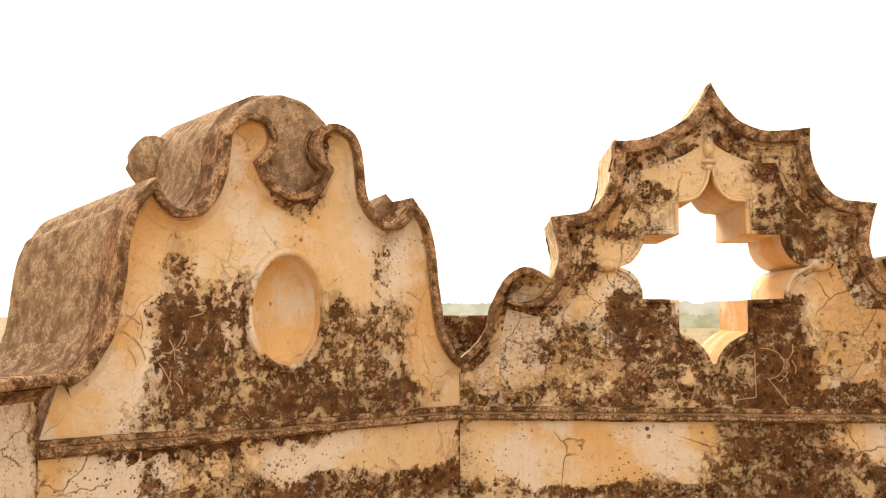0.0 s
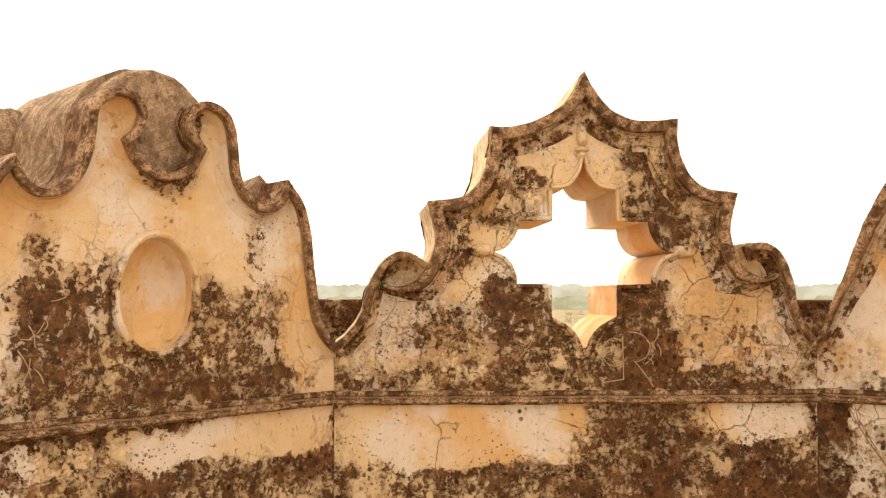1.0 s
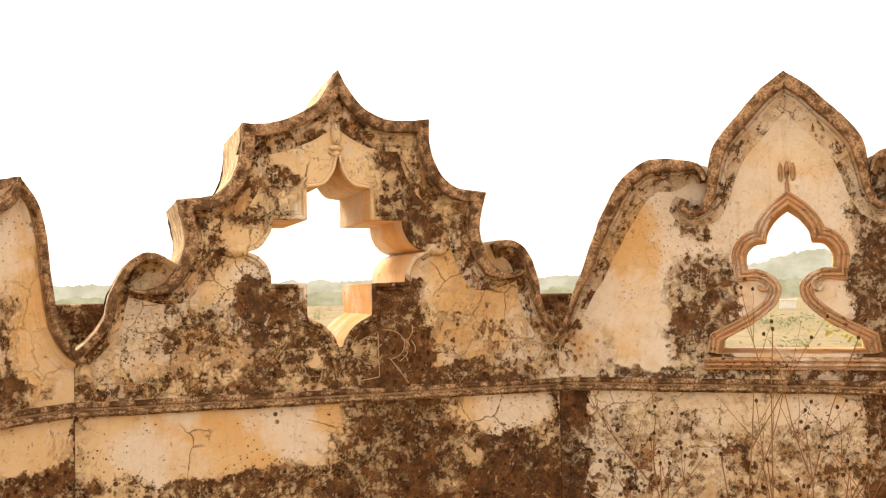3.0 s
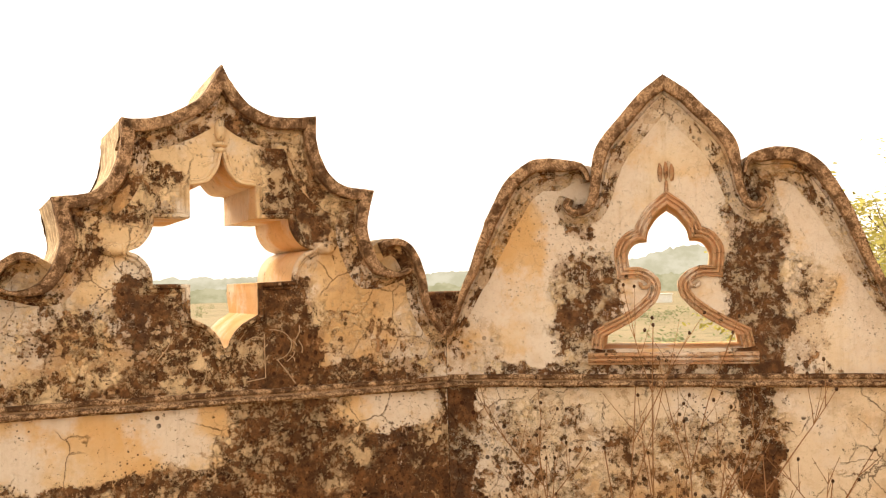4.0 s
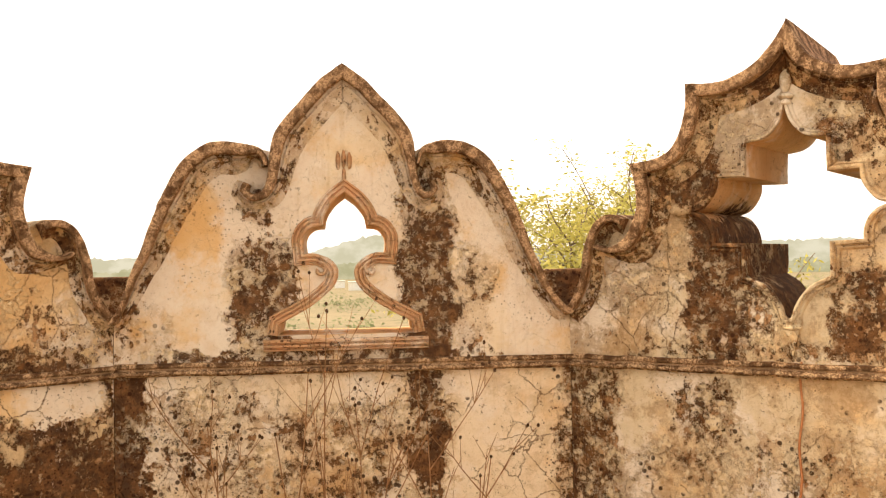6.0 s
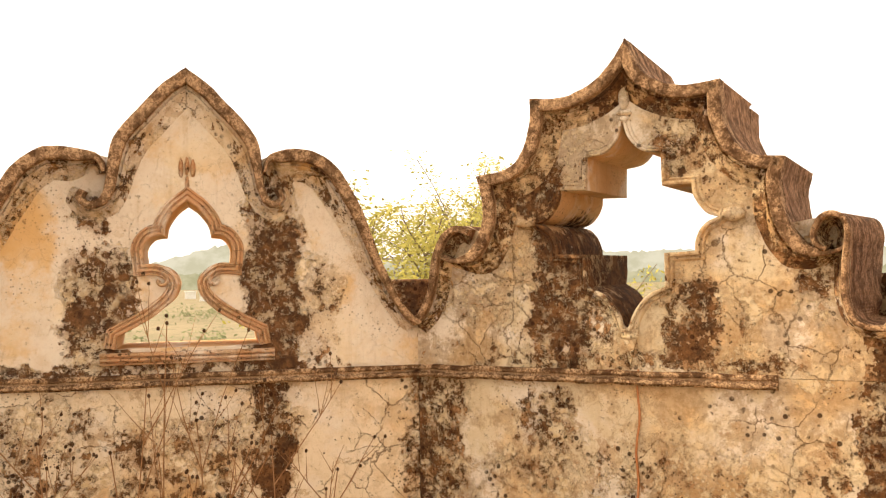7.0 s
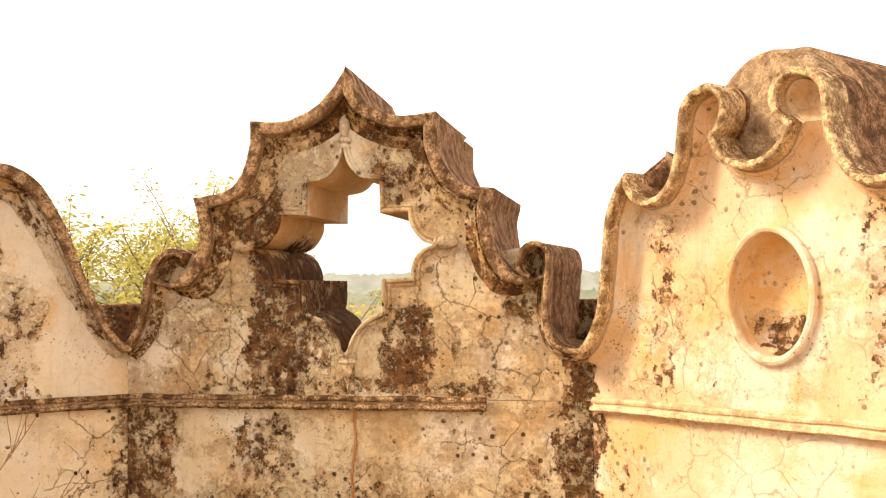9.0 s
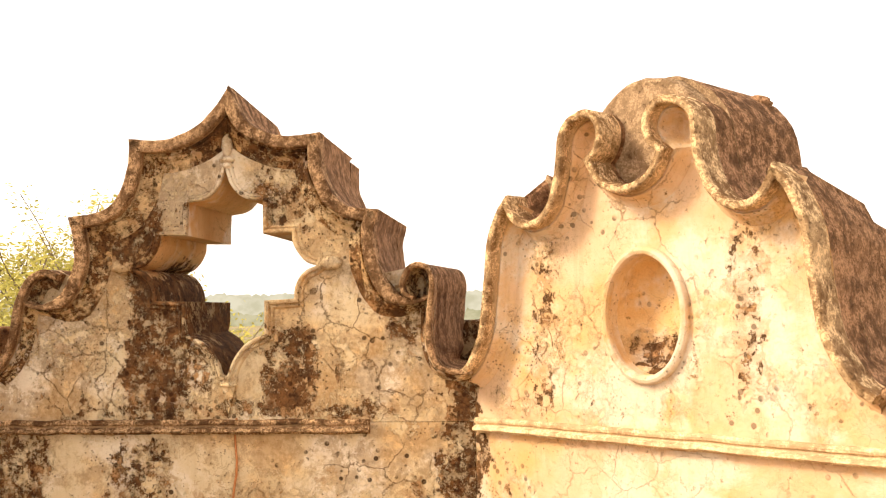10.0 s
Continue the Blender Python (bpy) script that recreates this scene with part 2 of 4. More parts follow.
STAINS = {
    "oval_west": [(-0.33, 1.47, 0.13, 0.21, 0.84), (0.29, 1.44, 0.20, 0.20, 0.80), (0.05, 1.29, 0.52, 0.07, 0.98), (0.03, 2.12, 0.12, 0.14, 0.85), (-0.37, 1.76, 0.06, 0.09, 0.62),
                  (0.39, 1.79, 0.05, 0.11, 0.58), (-0.17, 1.56, 0.035, 0.17, 0.75), (0.0, 1.40, 0.16, 0.06, 0.85)],
    "star_west": [(-0.52, 1.43, 0.18, 0.14, 0.66), (-0.19, 1.41, 0.17, 0.15, 0.82), (0.20, 1.42, 0.20, 0.17, 0.92), (0.60, 1.43, 0.20, 0.17, 0.52), (0.31, 2.05, 0.14, 0.25, 1.0),
                  (-0.29, 1.99, 0.13, 0.10, 0.80), (-0.53, 1.86, 0.08, 0.14, 0.9), (-0.17, 2.20, 0.06, 0.08, 0.55), (0.0, 1.28, 0.90, 0.05, 0.85), (-0.26, 1.60, 0.12, 0.10, 0.95), (0.24, 1.60, 0.12, 0.08, 0.95), (0.55, 1.90, 0.09, 0.12, 0.75), (0.92, 1.38, 0.05, 0.10, 0.65), (-0.92, 1.38, 0.05, 0.10, 0.6)],
    "trefoil": [(-0.33, 1.48, 0.13, 0.24, 0.95), (0.34, 1.55, 0.10, 0.32, 1.08), (0.51, 1.47, 0.07, 0.20, 0.66), (-0.1, 1.265, 0.62, 0.035, 0.9), (0.26, 1.86, 0.05, 0.08, 0.85), (-0.34, 1.87, 0.06, 0.09, 0.8),
                (-0.82, 1.36, 0.10, 0.14, 0.5), (0.34, 1.98, 0.06, 0.10, 0.9), (-0.90, 1.36, 0.05, 0.10, 0.6), (0.91, 1.38, 0.04, 0.10, 0.55)],
    "star_east": [(-0.27, 1.56, 0.13, 0.26, 1.05), (-0.07, 1.43, 0.08, 0.14, 0.62), (0.22, 1.44, 0.09, 0.17, 0.85), (-0.40, 2.03, 0.15, 0.20, 0.92), (-0.60, 1.44, 0.20, 0.17, 0.48), (0.55, 1.44, 0.21, 0.18, 0.40),
                  (0.20, 2.07, 0.10, 0.13, 0.66), (0.57, 1.88, 0.08, 0.12, 0.7), (0.86, 1.36, 0.06, 0.12, 1.0), (0.0, 1.265, 0.6, 0.03, 0.72), (-0.16, 1.60, 0.05, 0.08, 1.0), (0.66, 1.62, 0.07, 0.10, 0.75)],
    "oval_east": [(-0.40, 1.58, 0.06, 0.28, 0.62), (0.35, 1.63, 0.055, 0.26, 0.62), (0.33, 1.48, 0.16, 0.12, 0.40), (-0.77, 1.30, 0.04, 0.20, 0.9), (-0.52, 1.35, 0.12, 0.09, 0.52), (0.60, 1.40, 0.12, 0.1, 0.35)],
}
LOWER = {
    "oval_west": [(-0.18, 1.185, 0.40, 0.03, 1.0), (-0.22, 1.08, 0.26, 0.08, 0.60), (0.30, 0.97, 0.60, 0.07, 0.85), (0.78, 1.0, 0.04, 0.5, 0.95), (0.05, 0.8, 0.8, 0.12, 0.8)],
    "star_west": [(0.24, 1.02, 0.26, 0.22, 1.05), (0.70, 0.92, 0.24, 0.14, 0.92), (-0.39, 0.92, 0.40, 0.10, 0.80), (-0.93, 0.9, 0.045, 0.6, 0.9), (0.94, 0.9, 0.03, 0.6, 1.0), (0.2, 0.70, 0.9, 0.14, 0.9)],
    "trefoil": [(-0.89, 0.9, 0.085, 0.6, 1.02), (-0.55, 0.90, 0.28, 0.24, 0.60), (-0.02, 0.86, 0.30, 0.20, 0.64), (0.34, 1.0, 0.085, 0.26, 0.98), (0.36, 0.75, 0.10, 0.2, 0.8), (0.92, 0.9, 0.07, 0.35, 0.75)],
    "star_east": [(-0.85, 0.88, 0.15, 0.34, 0.80), (-0.34, 1.03, 0.13, 0.12, 0.72), (-0.35, 0.86, 0.20, 0.16, 0.55), (0.86, 1.0, 0.05, 0.5, 1.05), (0.70, 0.85, 0.12, 0.2, 0.55), (-0.05, 0.82, 0.55, 0.14, 0.50)],
    "oval_east": [(-0.76, 1.0, 0.05, 0.5, 0.85), (-0.60, 1.0, 0.14, 0.06, 0.5), (0.1, 0.7, 0.5, 0.2, 0.3)],
}
PALE = {
    "oval_west": [(0.33, 1.12, 0.38, 0.055, 0.55), (-0.71, 1.10, 0.10, 0.10, 0.8)],
    "star_west": [(-0.48, 1.10, 0.42, 0.12, 0.92), (0.70, 1.12, 0.20, 0.06, 0.85)],
    "trefoil": [(0.62, 0.93, 0.19, 0.4, 1.0), (0.10, 1.12, 0.12, 0.06, 0.7)],
    "star_east": [(0.3, 1.13, 0.45, 0.06, 0.7)],
    "oval_east": [],
}
CREAM = {"oval_east": (0.69, 0.465, 0.29), "star_east": (0.62, 0.48, 0.30), "trefoil": (0.72, 0.56, 0.37)}
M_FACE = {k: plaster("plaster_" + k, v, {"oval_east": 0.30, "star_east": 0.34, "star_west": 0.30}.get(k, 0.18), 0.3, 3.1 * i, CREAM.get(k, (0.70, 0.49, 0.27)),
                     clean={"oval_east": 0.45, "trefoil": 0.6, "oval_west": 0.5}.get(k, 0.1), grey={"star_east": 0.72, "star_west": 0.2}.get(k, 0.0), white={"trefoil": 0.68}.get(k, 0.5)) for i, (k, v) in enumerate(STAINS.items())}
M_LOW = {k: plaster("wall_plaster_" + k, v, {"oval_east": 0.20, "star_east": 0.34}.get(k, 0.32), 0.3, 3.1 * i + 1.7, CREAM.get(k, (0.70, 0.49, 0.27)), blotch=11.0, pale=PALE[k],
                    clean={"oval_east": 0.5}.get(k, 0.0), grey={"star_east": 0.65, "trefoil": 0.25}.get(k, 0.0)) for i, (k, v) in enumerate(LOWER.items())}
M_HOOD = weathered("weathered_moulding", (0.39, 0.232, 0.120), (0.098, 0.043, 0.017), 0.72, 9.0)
# Eastern panel's copy: weathered too, paler with the sun's brightness put into it.
M_HOOD_EAST = weathered("sunlit_weathered_moulding", (0.60, 0.40, 0.215), (0.20, 0.105, 0.045), 0.62, 12.0, 0.9)
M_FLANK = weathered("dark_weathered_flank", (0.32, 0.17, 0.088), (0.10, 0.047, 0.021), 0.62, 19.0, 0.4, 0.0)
# Paler weathered flank for the western star, its sunlight put into the colour.
M_FLANK_SUNLIT = weathered("sunlit_weathered_flank", (0.62, 0.46, 0.28), (0.24, 0.15, 0.08), 0.35, 21.0, 0.5, 0.0)
# Hollows under the lips: stains and mould, plus their shade put into the colour.
M_COVE = plaster("shaded_stained_cove_plaster", [], 0.58, 0.2, 6.2, CREAM["trefoil"], white=0.68, clean=0.3)
M_COVE_STAR = plaster("shaded_mouldy_cove_plaster", [], 0.74, 0.2, 35.0, blotch=12.0)
M_COVE_WEST = plaster("shaded_stained_star_cove_plaster", [], 0.66, 0.2, 36.0, blotch=7.0)
M_VAULT = weathered("brown_speckled_vault", (0.36, 0.235, 0.135), (0.18, 0.102, 0.050), 0.5, 25.0, 0.5, 0.0)
M_REVEAL = plaster("ochre_reveal_plaster", [], 0.12, 0.0, 31.0, (0.70, 0.46, 0.24), (0.64, 0.36, 0.15), clean=0.7)
M_REVEAL_EAST = plaster("mouldy_reveal_plaster", [(0, 1.58, 0.6, 0.23, 1.05)], 0.12, 0.0, 33.0, (0.66, 0.42, 0.22), (0.60, 0.33, 0.14), clean=0.4)
M_NICHE = {"oval_west": plaster("ochre_niche_plaster", [(0, 1.40, 0.2, 0.05, 0.6)], 0.08, 0.0, 23.0, (0.72, 0.46, 0.20), (0.68, 0.38, 0.13), clean=0.9),
           "oval_east": plaster("ochre_niche_plaster_stained", [(0.03, 1.47, 0.16, 0.10, 0.74)], 0.15, 0.0, 27.0, (0.70, 0.44, 0.20), (0.66, 0.35, 0.12), clean=0.6)}
M_RIM = plaster("reddish_rim_plaster", [], 0.42, 0.5, 5.0, (0.55, 0.29, 0.14), (0.40, 0.18, 0.075), 24.0)
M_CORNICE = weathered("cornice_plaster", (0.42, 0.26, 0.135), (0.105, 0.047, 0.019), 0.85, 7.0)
# Eastern cornice: same moulding, lighter because sunlight is put into its colour.
M_CORNICE_EAST = weathered("sunlit_cornice_plaster", (0.70, 0.48, 0.28), (0.36, 0.19, 0.085), 0.25, 8.0, 0.2)
M_PIER = plaster("mouldy_pier_plaster", [], 1.05, 1.0, 15.0)
M_FLOOR = grain("terrace_lime_floor", (0.40, 0.31, 0.20), (0.52, 0.42, 0.29), 4.0)
M_STEM = grain("dry_stem", (0.24, 0.11, 0.045), (0.34, 0.18, 0.08), 30.0)
M_CREEPER = grain("reddish_stem", (0.42, 0.16, 0.06), (0.50, 0.22, 0.09), 30.0)
M_SEED = grain("dark_seed_head", (0.05, 0.025, 0.012), (0.10, 0.05, 0.025), 60.0)
M_BARK = grain("bark", (0.16, 0.11, 0.07), (0.26, 0.19, 0.12), 9.0)
M_LEAF_Y = grain("yellow_green_leaf", (0.44, 0.355, 0.065), (0.33, 0.29, 0.07), 3.0, 0.6)
M_LEAF = grain("dull_green_leaf", (0.17, 0.18, 0.08), (0.25, 0.24, 0.11), 0.6, 0.7)
M_SCRATCH = grain("scratched_plaster", (0.44, 0.27, 0.14), (0.56, 0.39, 0.22), 40.0)
M_WHITEWASH = grain("whitewashed_wall", (0.72, 0.68, 0.58), (0.80, 0.77, 0.68), 0.8)
M_DARK = grain("shuttered_opening", (0.36, 0.32, 0.26), (0.42, 0.38, 0.30), 2.0)


# ---- building helpers ----
def mesh_of(name, verts, faces, material, smooth=False):
    me = bpy.data.meshes.new(name)
    me.from_pydata([tuple(v) for v in verts], [], [tuple(f) for f in faces])
    me.update()
    me.materials.append(material)
    if smooth:
        for p in me.polygons:
            p.use_smooth = True
    return me


def part(name, me, parent, label=""):
    ob = new(name, me)
    ob.parent = parent
    if label:
        ob["label"] = label
    return ob


def spline(points, gap=0.012, sharp=30.0):
    """A curve through the points, rounded but for corners marked by a repeated point."""
    runs, run = [], [points[0]]
    for p in points[1:]:
        if p == run[-1]:
            runs.append(run)
            run = [p]
        else:
            run.append(p)
    runs.append(run)
    out = []
    for run in runs:
        q = [Vector(p) for p in run]
        if len(q) == 1:
            continue
        for i in range(len(q) - 1):
            p0 = q[i - 1] if i else q[0] * 2 - q[1]
            p1, p2 = q[i], q[i + 1]
            p3 = q[i + 2] if i + 2 < len(q) else q[-1] * 2 - q[-2]
            count = max(2, int((p2 - p1).length / gap))
            for k in range(count):
                t = k / count
                a = 0.5 * ((2 * p1) + (p2 - p0) * t + (2 * p0 - 5 * p1 + 4 * p2 - p3) * t * t + (3 * p1 - p0 - 3 * p2 + p3) * t ** 3)
                if not out or (a - out[-1]).length > 1e-4:
                    out.append(a)
        last = q[-1]
        if (last - out[-1]).length > 1e-4:
            out.append(last)
    return out


def rough(points, amount, seed):
    """Worn, uneven edges."""
    out = []
    for p in points:
        v = Vector((p.x * 9, p.y * 9, seed))
        w = Vector((p.x * 31, p.y * 31, seed + 5))
        a = noise.noise(v) + 0.5 * noise.noise(w)
        b = noise.noise(v + Vector((7, 3, 1))) + 0.5 * noise.noise(w + Vector((2, 8, 4)))
        out.append(Vector((p.x + amount * a, p.y + amount * b)))
    return out


def mirrored(half, closed_top=True):
    """The whole outline from its half at u >= 0, from the axis at the top to the axis or foot at the end."""
    left = [Vector((-p.x, p.y)) for p in half if p.x > 1e-4]
    return list(half) + left[::-1]


def slab(name, outer, hole, front, back, material, flank=None, sink=None, reveal=None, flare=None, deep=None):
    """A plate with an opening right through it; x across, z up, y from front to back."""
    loops = [[Vector((p.x, p.y, 0)) for p in loop] for loop in ([outer] + ([hole] if hole else []))]
    tris = mathutils.geometry.tessellate_polygon(loops)
    flat = [p for loop in loops for p in loop]
    n = len(flat)
    verts = [(p.x, front, p.y) for p in flat] + [(p.x + (flare(p) if flare else 0.0), back + (deep(p) if deep else 0.0), p.y - (sink(p) if sink and i < len(outer) else 0.0)) for i, p in enumerate(flat)]
    faces = []
    for a, b, c in tris:
        cr = (flat[b] - flat[a]).cross(flat[c] - flat[a]).z
        f = (a, b, c) if cr > 0 else (a, c, b)
        faces.append(f)
        faces.append((f[2] + n, f[1] + n, f[0] + n))
    start, rim = 0, []
    for k, loop in enumerate(loops):
        area = sum(loop[i].x * loop[(i + 1) % len(loop)].y - loop[(i + 1) % len(loop)].x * loop[i].y for i in range(len(loop)))
        ccw = (area > 0) == (k == 0)
        for i in range(len(loop)):
            a, b = start + i, start + (i + 1) % len(loop)
            if k == 0:
                rim.append(len(faces))
            faces.append((b, a, a + n, b + n) if ccw else (a, b, b + n, a + n))
        start += len(loop)
    me = mesh_of(name, verts, faces, material)
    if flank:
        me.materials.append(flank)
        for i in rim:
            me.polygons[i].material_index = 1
    if hole and flank:
        me.materials.append(reveal or M_REVEAL)
        for i in range(rim[-1] + 1, len(faces)):
            me.polygons[i].material_index = 2
    return me


HOOD_SECTION = [(0.0, 0.0), (0.0, 0.82), (0.03, 0.95), (0.10, 1.0), (0.30, 1.0), (0.38, 0.96), (0.41, 0.88), (0.40, 0.46), (0.48, 0.44), (0.52, 0.50), (0.57, 0.44), (0.68, 0.24), (0.82, 0.11), (0.95, 0.04), (1.0, 0.0)]
RIM_SECTION = [(0.0, 0.0), (0.0, 0.8), (0.10, 1.0), (0.26, 1.0), (0.32, 0.55), (0.40, 0.55), (0.46, 0.9), (0.62, 0.9), (0.68, 0.4), (0.76, 0.4), (0.82, 0.7), (0.94, 0.6), (1.0, 0.0)]
LIP_SECTION = [(0.0, 0.0), (0.0, 0.75), (0.08, 0.95), (0.22, 1.0), (0.40, 0.95), (0.48, 0.70), (0.52, 0.42), (0.60, 0.40), (0.66, 0.52), (0.80, 0.46), (0.92, 0.25), (1.0, 0.0)]
ROLL_SECTION = [(0.0, 0.0), (0.05, 0.5), (0.2, 0.85), (0.5, 1.0), (0.8, 0.85), (0.95, 0.5), (1.0, 0.0)]


def sweep(name, path, width, height, section, material, side=1, y0=0.0, closed=False, taper=None, cove=None):
    """A moulding on the face y = y0 along a flat path; it grows to one side of the path and stands out by height."""
    n = len(path)
    verts, faces = [], []
    half = 0 if closed or abs(path[0].x) > 0.012 else math.copysign(1, path[-1].x)
    for i, p in enumerate(path):
        a = path[i - 1] if (i or closed) else None
        b = path[(i + 1) % n] if (i < n - 1 or closed) else None
        if a is None and abs(p.x) < 0.012:      # a half that starts on the axis is mitred against its twin
            p = Vector((0.0, p.y))
            a = Vector((-b.x, b.y))
        d1 = (p - a).normalized() if a is not None else (b - p).normalized()
        d2 = (b - p).normalized() if b is not None else d1
        n1, n2 = Vector((-d1.y, d1.x)) * side, Vector((-d2.y, d2.x)) * side
        m = n1 + n2
        m = m.normalized() if m.length > 0.2 else n1
        m = m * min(1.6, 1.0 / max(0.35, m.dot(n1)))
        k = taper(i / (n - 1)) if taper else 1.0
        for s, h in section:
            q = p + m * (s * width * k)
            if half and q.x * half < 0:         # stays on its own side of the axis
                q.x = 0.0
            verts.append((q.x, y0 - h * height, q.y))
    c = len(section)
    for i in range(n if closed else n - 1):
        j = (i + 1) % n
        for k in range(c - 1):
            f = (i * c + k, i * c + k + 1, j * c + k + 1, j * c + k)
            faces.append(f if side > 0 else f[::-1])
    if not closed:
        faces.append(tuple(range(c)) if side < 0 else tuple(range(c))[::-1])
        e = (n - 1) * c
        faces.append(tuple(range(e, e + c))[::-1] if side < 0 else tuple(range(e, e + c)))
    me = mesh_of(name, verts, faces, material)
    if cove:                                    # the hollow under the lip takes the given plaster; cove plasters hold its shade
        me.materials.append(cove)
        for i in range((n if closed else n - 1) * (c - 1)):
            if i % (c - 1) >= 7:
                me.polygons[i].material_index = 1
    return me


def blob(name, centre, radii, material, seed=0.0, lumps=0.12, cuts=(14, 9)):
    """A rounded, slightly uneven lump."""
    verts, faces = [], []
    nu, nv = cuts
    for j in range(nv + 1):
        th = math.pi * j / nv
        for i in range(nu):
            ph = 2 * math.pi * i / nu
            d = Vector((math.sin(th) * math.cos(ph), math.sin(th) * math.sin(ph), math.cos(th)))
            k = 1 + lumps * noise.noise(d * 2.3 + Vector((seed, 0, 0)))
            verts.append((centre[0] + d.x * radii[0] * k, centre[1] + d.y * radii[1] * k, centre[2] + d.z * radii[2] * k))
    for j in range(nv):
        for i in range(nu):
            a, b = j * nu + i, j * nu + (i + 1) % nu
            faces.append((a, a + nu, b + nu, b))
    return mesh_of(name, verts, faces, material, True)


def tube(name, points, radius, material, sides=5, taper=0.4):
    """A thin stem through the points, thinner at its end."""
    verts, faces = [], []
    n = len(points)
    for i, p in enumerate(points):
        p = Vector(p)
        d = (Vector(points[min(i + 1, n - 1)]) - Vector(points[max(i - 1, 0)])).normalized()
        x = d.orthogonal().normalized()
        y = d.cross(x)
        r = radius * (1 - (1 - taper) * i / max(1, n - 1))
        for k in range(sides):
            a = 2 * math.pi * k / sides
            verts.append(p + (x * math.cos(a) + y * math.sin(a)) * r)
    for i in range(n - 1):
        for k in range(sides):
            a, b = i * sides + k, i * sides + (k + 1) % sides
            faces.append((a, b, b + sides, a + sides))
    return verts, faces


def joined(name, pieces, material, smooth=True):
    verts, faces = [], []
    for v, f in pieces:
        k = len(verts)
        verts += list(v)
        faces += [tuple(i + k for i in g) for g in f]
    return mesh_of(name, verts, faces, material, smooth)


def box_bm(lo, hi, bevel=0.01):
    """A box with rounded edges, as verts and faces."""
    bm = bmesh.new()
    bmesh.ops.create_cube(bm, size=1.0)
    for v in bm.verts:
        v.co = Vector([lo[i] + (v.co[i] + 0.5) * (hi[i] - lo[i]) for i in range(3)])
    if bevel:
        bmesh.ops.bevel(bm, geom=bm.edges[:], offset=bevel, segments=2, affect="EDGES", profile=0.6)
    bm.verts.ensure_lookup_table()
    out = [v.co.copy() for v in bm.verts], [tuple(v.index for v in f.verts) for f in bm.faces]
    bm.free()
    return out


# ---- the parapet: nine-sided ring, one crest panel on each side ----
THICK = 0.40
CREST = 1.235           # underside of the crest panels
PANELS = {              # centre, direction of the face in degrees, half width
    "oval_west": ((-0.355, 3.371), 33.86, 0.747, 0.80),
    "star_west": ((1.216, 3.691), -5.81, 0.956, 0.956),
    "trefoil": ((2.826, 2.936), -44.98, 0.931, 0.931),
    "star_east": ((3.548, 1.365), -86.0, 0.915, 0.915),
    "oval_east": ((3.165, -0.146), -126.74, 0.747, 0.80),
}


def panel_pose(key):
    (x, y), deg, _, _ = PANELS[key]
    return pose(x, y, 0, 0, 0, deg)


STAR_TOP = [(0, 2.485), (0.040, 2.41), (0.102, 2.34), (0.192, 2.297), (0.285, 2.288), (0.37, 2.298), (0.37, 2.298), (0.375, 2.19), (0.395, 2.115),
            (0.430, 2.06), (0.495, 2.022), (0.612, 2.008), (0.612, 2.008), (0.590, 1.925), (0.582, 1.845), (0.603, 1.775), (0.632, 1.725), (0.66, 1.70)]
STAR_SCROLL = [(0.606, 1.772), (0.648, 1.796), (0.69, 1.813), (0.738, 1.808), (0.787, 1.765), (0.825, 1.675), (0.845, 1.555), (0.885, 1.472), (0.93, 1.428)]
# the eastern scroll of the eastern star panel stands more upright than its twin
EAST_SCROLL = [(0.590, 1.779), (0.645, 1.788), (0.69, 1.801), (0.728, 1.812), (0.768, 1.79), (0.786, 1.74), (0.779, 1.68), (0.771, 1.623), (0.769, 1.56),
               (0.775, 1.505), (0.795, 1.455), (0.835, 1.428), (0.918, 1.427)]
STAR_HOLE = [(0, 2.165), (0.020, 2.10), (0.065, 2.05), (0.134, 2.037), (0.134, 2.037), (0.136, 1.912), (0.136, 1.912), (0.260, 1.914), (0.260, 1.914),
             (0.266, 1.872), (0.288, 1.832), (0.318, 1.803), (0.354, 1.79), (0.354, 1.79), (0.318, 1.776), (0.288, 1.745), (0.271, 1.705), (0.268, 1.668), (0.268, 1.668), (0.140, 1.663), (0.140, 1.663), (0.139, 1.54),
             (0.139, 1.54), (0.072, 1.505), (0.028, 1.455), (0.010, 1.412), (0, 1.405)]
TREF_TOP = [(0, 2.447), (0.08, 2.388), (0.147, 2.320), (0.21, 2.252), (0.262, 2.185), (0.284, 2.132), (0.290, 2.095)]
TREF_SIDE = [(0.290, 2.095), (0.345, 2.114), (0.41, 2.128), (0.465, 2.131), (0.525, 2.12), (0.60, 2.07), (0.662, 1.985), (0.71, 1.89), (0.748, 1.79),
             (0.785, 1.69), (0.825, 1.60), (0.865, 1.515), (0.90, 1.455), (0.93, 1.428)]
TREF_HOLE = [(0, 1.928), (0.045, 1.893), (0.080, 1.842), (0.092, 1.792), (0.092, 1.792), (0.14, 1.783), (0.172, 1.74), (0.168, 1.677), (0.168, 1.677), (0.12, 1.678),
             (0.072, 1.657), (0.036, 1.611), (0.050, 1.545), (0.11, 1.487), (0.18, 1.442), (0.270, 1.394), (0.270, 1.394), (0.278, 1.346), (0.278, 1.346), (0, 1.346)]
